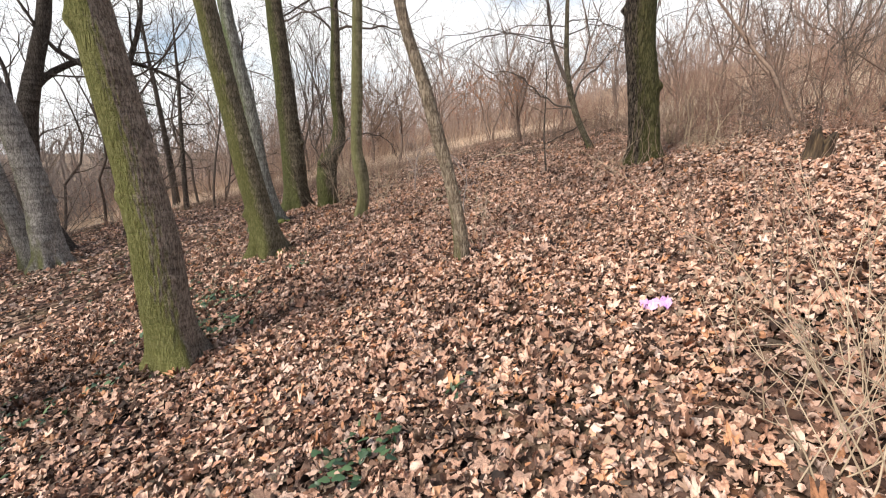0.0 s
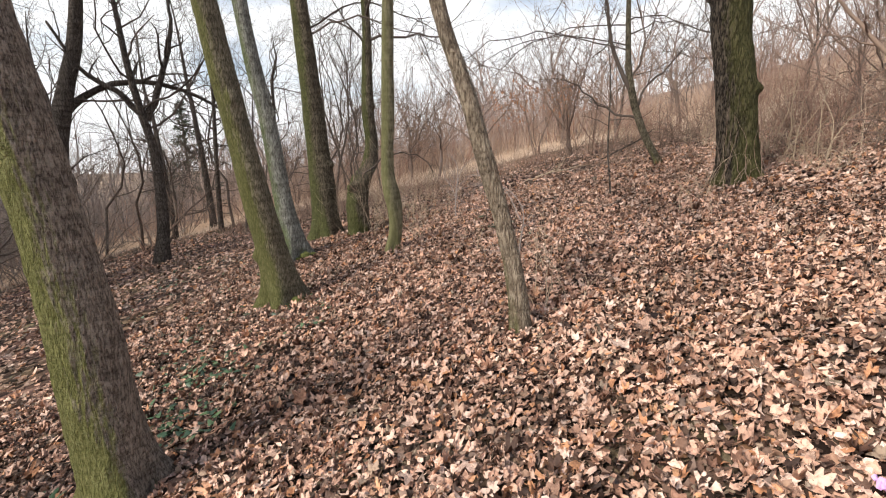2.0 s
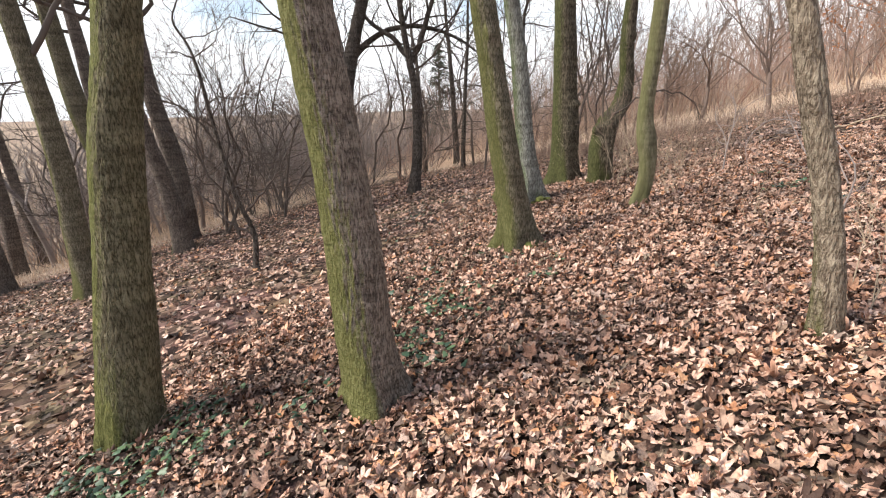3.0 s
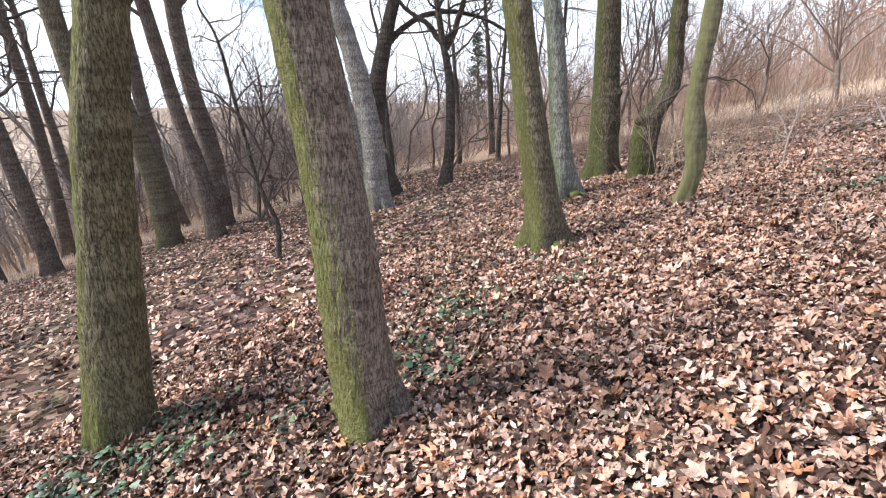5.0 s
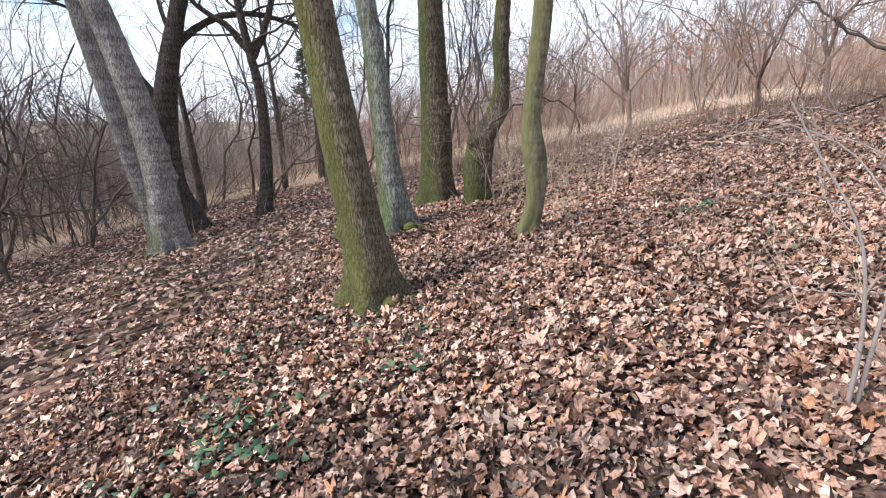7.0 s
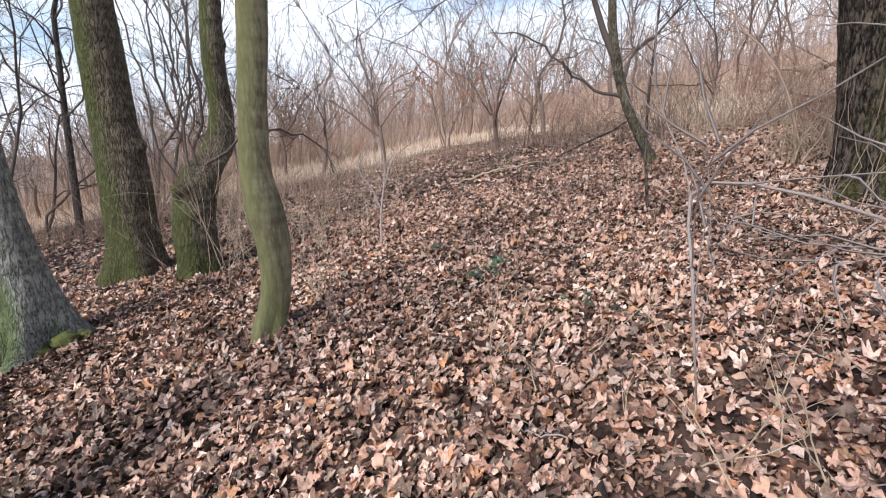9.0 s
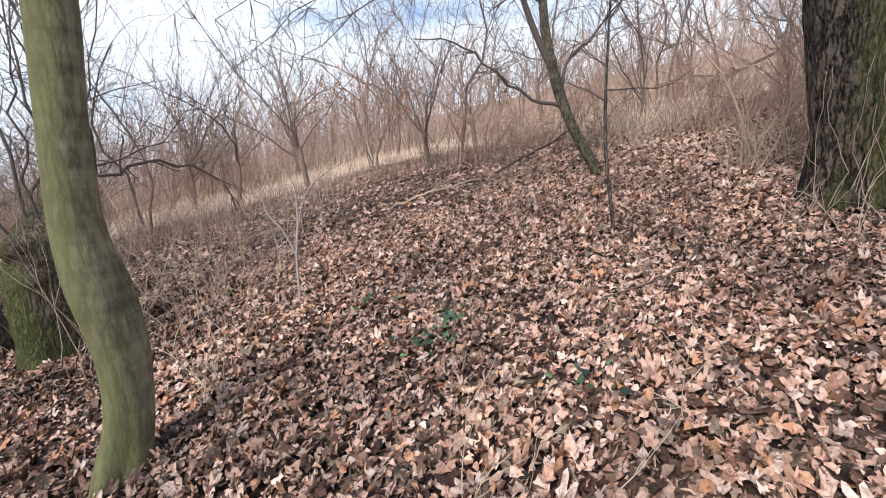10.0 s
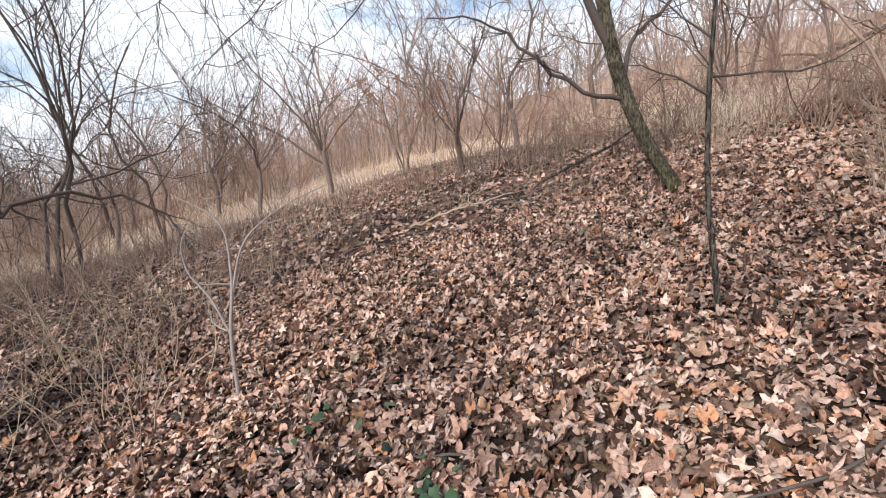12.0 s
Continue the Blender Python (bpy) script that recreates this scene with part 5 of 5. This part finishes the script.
for n_, (x, y, dx, dy, dz, s) in enumerate([(-2.52, 6.66, 0.2, -0.12, 0.03, 0.09), (-2.52, 6.66, 0.1, -0.2, 0.02, 0.07), (-3.31, 8.9, 0.22, -0.12, 0.06, 0.09), (-3.31, 8.9, 0.08, -0.2, 0.04, 0.08), (-3.31, 8.9, 0.3, 0.0, 0.03, 0.07)]):
    moss(x, y, dx, dy, dz, s, n_)
z0 = float(height(3.46, 8.27))
th = thing("climbing_stems", (3.46, 8.27, z0), "thin pale climbing stems on the foot of a stout trunk", "climber")
rgc = np.random.default_rng(12)
for k in range(16):
    g1 = Geo()
    a = rgc.uniform(2.6, 5.6)
    line, tl = [], rgc.uniform(0.3, 1.0)
    for f in np.linspace(0, 1, 9):
        zz = f * tl
        r = 0.3 + 0.14 * math.exp(-zz / 0.14) + (0.03 if f < 0.5 else 0.03 + 0.1 * (f - 0.5))
        a += rgc.normal(0, 0.1)
        line.append((r * math.cos(a) - 0.07 * zz, r * math.sin(a) + 0.04 * zz, zz - 0.02))
    tube(g1, line, np.linspace(0.0035, 0.0018, 9), 4)
    part("stem", g1.mesh("stem", TWIG_BROWN), th)

# ---------------------------------------------------------------- ivy and litter
def ivy_leaf():
    o = np.array([(0, 0), (0.3, -0.12), (0.5, 0.2), (0.32, 0.42), (0.3, 0.7), (0, 1.0), (-0.3, 0.7), (-0.32, 0.42), (-0.5, 0.2), (-0.3, -0.12)])
    z = -0.18 * np.abs(o[:, 0]) - 0.12 * (o[:, 1] - 0.4) ** 2
    v = np.vstack([[0, 0.4, 0.04], np.c_[o, z]])
    return v, np.array([(0, k, k % 10 + 1) for k in range(1, 11)])


def turn_matrices(yaw, tilt, way):
    """Rotation matrices: yaw about z, then a tilt about a level axis that points along way."""
    c, s = np.cos(yaw), np.sin(yaw)
    Z = np.zeros((len(yaw), 3, 3))
    Z[:, 0, 0], Z[:, 0, 1], Z[:, 1, 0], Z[:, 1, 1], Z[:, 2, 2] = c, -s, s, c, 1
    k = np.stack([np.cos(way), np.sin(way), 0 * way], -1)
    K = np.zeros((len(yaw), 3, 3))
    K[:, 0, 1], K[:, 0, 2], K[:, 1, 0], K[:, 1, 2], K[:, 2, 0], K[:, 2, 1] = -k[:, 2], k[:, 1], k[:, 2], -k[:, 0], -k[:, 1], k[:, 0]
    R = np.eye(3) + np.sin(tilt)[:, None, None] * K + (1 - np.cos(tilt))[:, None, None] * (K @ K)
    return R @ Z


def strew(geo, v, tris, x, y, lift, size, rg, tilt=0.35):
    n = len(x)
    R = turn_matrices(rg.random(n) * 6.28, np.abs(rg.normal(0, tilt, n)), rg.random(n) * 6.28)
    # lie along the slope
    shape = np.stack([rg.uniform(0.5, 1.0, n), np.ones(n), rg.uniform(0.6, 1.5, n)], -1)
    w = np.einsum("nij,nvj->nvi", R, v[None] * shape[:, None]) * size[:, None, None]
    w[..., 2] += 0.195 * w[..., 0] + 0.0729 * w[..., 1]
    w += np.stack([x, y, height(x, y) + lift], -1)[:, None]
    grey = np.zeros(n, bool)
    if geo.weathered is not None:
        grey = rg.random(n) < 0.12 + np.clip((y - 6.5 + 0.4 * np.abs(x - 1)) / 6, 0, 0.4)
    for g, q in ((geo, ~grey), (geo.weathered, grey)):
        m = int(q.sum())
        if m:
            g.add(w[q].reshape(-1, 3), (tris[None] + np.arange(m)[:, None, None] * len(v)).reshape(-1, 3))


rg = np.random.default_rng(33)
iv, it = ivy_leaf()
for x, y, n, sp in [(-3.2, 2.5, 170, 0.26), (-3.0, 2.3, 90, 0.25), (-3.35, 3.05, 60, 0.14), (-2.42, 4.85, 80, 0.16), (-2.25, 4.15, 60, 0.16), (-2.0, 3.95, 40, 0.12), (-2.6, 4.3, 50, 0.3), (-2.4, 5.2, 35, 0.3), (-1.85, 5.95, 14, 0.08), (-1.75, 5.45, 12, 0.07),
                    (0.08, 8.4, 26, 0.09), (0.28, 8.65, 18, 0.07), (0.5, 7.5, 8, 0.1), (-0.1, 9.1, 10, 0.15), (-3.0, 5.6, 30, 0.4), (-2.3, 6.3, 16, 0.2), (-5.0, 7.5, 60, 0.9), (-3.4, 6.0, 40, 0.5), (-0.3, 1.98, 26, 0.09), (-0.46, 1.9, 26, 0.1), (0.1, 2.3, 10, 0.06), (-2.6, 3.2, 40, 0.25), (-6.2, 9.5, 60, 0.8)]:
    g1 = Geo()
    px, py = x + rg.normal(0, sp, n), y + rg.normal(0, sp, n)
    strew(g1, iv, it, px, py, 0.035 + 0.05 * rg.random(n), 0.032 + 0.035 * rg.random(n), rg, 0.5)
    tagged(new("ivy_patch", g1.mesh("ivy_patch", IVY)), "dark green ivy leaves creeping over dead leaves", "ivy", "ivy patches", "stuff")


def maple_leaf(seed, simple=False):
    """A dead lobed leaf, curled and creased, one unit across, with a stalk."""
    rg = np.random.default_rng(seed)
    tips = [(-2.2, 0.62), (-1.2, 0.95), (0.0, 1.05), (1.2, 0.95), (2.2, 0.62)]
    o = [(0.0, -0.1)]
    for k, (a, r) in enumerate(tips):
        a += rg.normal(0, 0.08)
        r *= rg.uniform(0.8, 1.1) * 0.56
        if simple:
            o.append((math.sin(a - 0.22) * r * 0.85, math.cos(a - 0.22) * r * 0.85))
            o.append((math.sin(a + 0.22) * r * 0.85, math.cos(a + 0.22) * r * 0.85))
            continue
        w = rg.uniform(0.22, 0.32)
        o.append((math.sin(a - w) * r * 0.8, math.cos(a - w) * r * 0.8))
        o.append((math.sin(a) * r, math.cos(a) * r))
        o.append((math.sin(a + w) * r * 0.8, math.cos(a + w) * r * 0.8))
        if k < len(tips) - 1:
            c = (a + tips[k + 1][0]) / 2
            q = 0.56 * rg.uniform(0.5, 0.68)
            o.append((math.sin(c) * q, math.cos(c) * q))
    o = np.array(o)
    v = np.vstack([[0, 0.05], o])
    c1, c2, c3 = rg.normal(0, 0.9), rg.normal(0, 0.8), rg.uniform(0.5, 1.7) * rg.choice([-1, 1], p=[0.65, 0.35])
    z = c3 * (v ** 2).sum(1) + c1 * v[:, 0] * v[:, 1] + c2 * np.abs(v[:, 0]) * 0.45 + rg.normal(0, 0.095, len(v))
    v = np.c_[v, z]
    n = len(o)
    tris = [(0, k, k % n + 1) for k in range(1, n + 1)]
    if not simple:
        m = len(v)
        v = np.vstack([v, [0.012, -0.1, z[1]], [-0.012, -0.1, z[1]], [0.03, -0.5, z[1] + 0.08]])
        tris.append((m, m + 1, m + 2))
    return v, np.array(tris)


def scrap(seed, corners):
    """A torn, curled bit of leaf, one unit long."""
    rg = np.random.default_rng(seed)
    a = (np.arange(corners) + rg.uniform(-0.3, 0.3, corners)) * 2 * np.pi / corners
    r = rg.uniform(0.28, 0.58, corners)
    v = np.vstack([[0, 0], np.stack([r * np.sin(a) * rg.uniform(0.45, 0.9), r * np.cos(a)], -1)])
    z = rg.uniform(0.6, 1.8) * v[:, 0] ** 2 * rg.choice([-1, 1]) * 1.4 + rg.uniform(-0.7, 0.9) * v[:, 1] ** 2 + rg.normal(0, 0.08, corners + 1)
    return np.c_[v, z], np.array([(0, k, k % corners + 1) for k in range(1, corners + 1)])


def bare(x, y):
    """How thinly leaves lie: less right round the trunks."""
    k = np.ones(len(x))
    for tx, ty, tr in ((-2.09, 3.5, 0.2), (-2.52, 6.66, 0.24), (-3.74, 2.71, 0.21), (-3.42, 10.85, 0.35), (-2.55, 10.3, 0.23), (-1.48, 8.2, 0.12), (0.21, 4.69, 0.08), (3.46, 8.27, 0.29)):
        k *= np.hypot(x - tx, y - ty) > tr
    return k > 0


rg = np.random.default_rng(44)
fine = [maple_leaf(k) for k in range(14)]
plain = [maple_leaf(50 + k, True) for k in range(8)]
scraps = [scrap(150 + k, 5) for k in range(12)]
torn = [scrap(170 + k, 7) for k in range(8)]
rolled = []
for k in range(6):
    v, tris = maple_leaf(120 + k, True)
    v = v.copy()
    bend = rg.uniform(0.7, 1.3)
    v[:, 2] = np.sqrt((v[:, 0] * bend) ** 2 + 0.02) - 0.14 + rg.normal(0, 0.05, len(v)) + 0.5 * v[:, 1] ** 2 * rg.uniform(-0.6, 1.2)
    v[:, 0] *= rg.uniform(0.45, 0.75)
    rolled.append((v, tris))
# old gathers the darkened leaves: the painted gap shade and the downslope share
near, old, mid, grey_leaves = Geo(), Geo(), Geo(), Geo()
near.weathered = mid.weathered = grey_leaves


def scatter(n, x0, x1, y0, y1):
    x, y = rg.uniform(x0, x1, n), rg.uniform(y0, y1, n)
    k = bare(x, y)
    return x[k], y[k]


for v, tris in fine:
    x, y = scatter(1250, -4.4, 3.6, 0.2, 12.0)
    n = len(x)
    strew(near, v, tris, x, y, 0.015 + 0.03 * rg.random(n), rg.uniform(0.045, 0.1, n), rg, 0.42)
    x, y = scatter(500, -4.4, 3.6, 0.2, 12.0)
    n = len(x)
    strew(near, v, tris, x, y, 0.02 + 0.03 * rg.random(n), rg.uniform(0.04, 0.09, n), rg, 0.8)
def dark_mask(x, y, n):
    """Which of the leaves join the dark mix: more of them down the slope."""
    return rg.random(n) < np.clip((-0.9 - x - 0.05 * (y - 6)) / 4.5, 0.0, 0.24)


for (v, tris), (tv, ttris) in zip(plain, torn):
    x, y = scatter(6400, -4.4, 3.6, 0.2, 12.0)
    n = len(x)
    k = n // 2
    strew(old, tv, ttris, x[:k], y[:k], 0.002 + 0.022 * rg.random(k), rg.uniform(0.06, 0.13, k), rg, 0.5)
    x, y = x[k:], y[k:]
    dim = dark_mask(x, y, len(x))
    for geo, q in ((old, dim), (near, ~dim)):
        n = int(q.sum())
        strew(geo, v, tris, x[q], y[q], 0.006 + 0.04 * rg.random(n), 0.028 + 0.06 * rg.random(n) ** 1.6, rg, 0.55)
    x, y = scatter(9200, -19, 8, -5.0, 18.5)
    edge = np.maximum.reduce([-4.3 - x, x - 3.5, y - 11.9, 0.3 - y]) + rg.normal(0, 0.25, len(x))
    keep = (edge > 0) & (meadow(x, y) < 0.5) & (rg.random(len(x)) < np.clip(1.25 - np.maximum(0, -x - 6) / 14 - np.maximum(0, y - 13) / 9, 0.22, 1))
    x, y = x[keep], y[keep]
    dim = dark_mask(x, y, len(x))
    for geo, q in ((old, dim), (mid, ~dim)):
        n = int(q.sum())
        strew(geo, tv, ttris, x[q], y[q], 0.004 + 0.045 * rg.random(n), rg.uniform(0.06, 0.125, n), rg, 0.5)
for v, tris in scraps:
    x, y = scatter(5200, -4.6, 3.8, 0.0, 12.3)
    dim = dark_mask(x, y, len(x)) | (rg.random(len(x)) < 0.14)
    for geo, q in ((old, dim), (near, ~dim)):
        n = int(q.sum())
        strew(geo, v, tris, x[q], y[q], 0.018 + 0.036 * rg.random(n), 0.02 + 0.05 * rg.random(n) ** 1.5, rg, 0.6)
for v, tris in plain:
    x, y = scatter(1500, -1.6, 3.0, 1.2, 10.0)
    n = len(x)
    strew(near, v, tris, x, y, 0.012 + 0.035 * rg.random(n), rg.uniform(0.03, 0.08, n), rg, 0.5)
for v, tris in rolled:
    x, y = scatter(2300, -4.6, 3.8, 0.0, 12.3)
    dim = dark_mask(x, y, len(x)) | (rg.random(len(x)) < 0.1)
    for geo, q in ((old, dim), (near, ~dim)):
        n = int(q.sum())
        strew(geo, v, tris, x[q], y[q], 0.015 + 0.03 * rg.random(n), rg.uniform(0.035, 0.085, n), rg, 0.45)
for v, tris in plain:
    x, y = scatter(2000, 3.4, 7.2, 1.5, 13.5)
    n = len(x)
    strew(mid, v, tris, x, y, 0.01 + 0.04 * rg.random(n), rg.uniform(0.06, 0.115, n), rg, 0.5)
for geo, word, mat in ((near, "thick carpet of curled brown maple leaves", LEAF), (old, "darkened leaves beneath and among the dry ones, gap shade in their colour", LEAF_DARK), (mid, "carpet of dry brown leaves between the trees", LEAF), (grey_leaves, "weathered grey brown leaves among the others", LEAF_GREY)):
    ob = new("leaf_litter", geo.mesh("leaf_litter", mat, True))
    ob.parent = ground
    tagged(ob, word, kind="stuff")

# crumpled pink plastic film
bm = bmesh.new()
bmesh.ops.create_grid(bm, x_segments=22, y_segments=14, size=0.5)
for vt in bm.verts:
    q = vt.co.copy()
    wv = noise.noise(q * 5 + Vector((3, 1, 0))) + 0.5 * noise.noise(q * 12)
    vt.co = Vector((q.x * 0.165 + 0.02 * noise.noise(q * 4), q.y * 0.12 + 0.025 * noise.noise(q * 3 + Vector((9, 0, 0))), 0.05 + 0.045 * wv + 0.195 * q.x * 0.2))
ret = bmesh.ops.solidify(bm, geom=bm.faces[:], thickness=0.0015)
me = bpy.data.meshes.new("plastic_wrapper")
bm.to_mesh(me)
bm.free()
me.materials.append(PINK)
ob = new("plastic_wrapper", me)
ob.matrix_world = pose(1.34, 2.82, float(height(1.34, 2.82)) + 0.01, 0, 0, -12)
tagged(ob, "crumpled pink plastic wrapper lying on dead leaves", "litter")

# the leaves that lie uppermost beside the walk, one by one
singles = []
for k in range(12):
    v, tris = maple_leaf(80 + k)
    g1 = Geo()
    g1.add(v, tris)
    singles.append(g1.mesh("leaf", LEAF_ONE, True))
for k in range(300):
    y = rg.uniform(1.4, 9.2)
    x = -0.35 + rg.normal(0, 1.1)
    if not bare(np.array([x]), np.array([y]))[0]:
        continue
    s = rg.uniform(0.08, 0.135)
    ob = new("leaf", singles[k % 12])
    ob.matrix_world = Matrix.Translation((x, y, float(height(x, y)) + 0.05)) @ pose(0, 0, 0, 4.2 + rg.normal(0, 12), -11 + rg.normal(0, 12), rg.uniform(0, 360)) @ Matrix.Diagonal((s, s, s, 1))
    ob.parent = ground
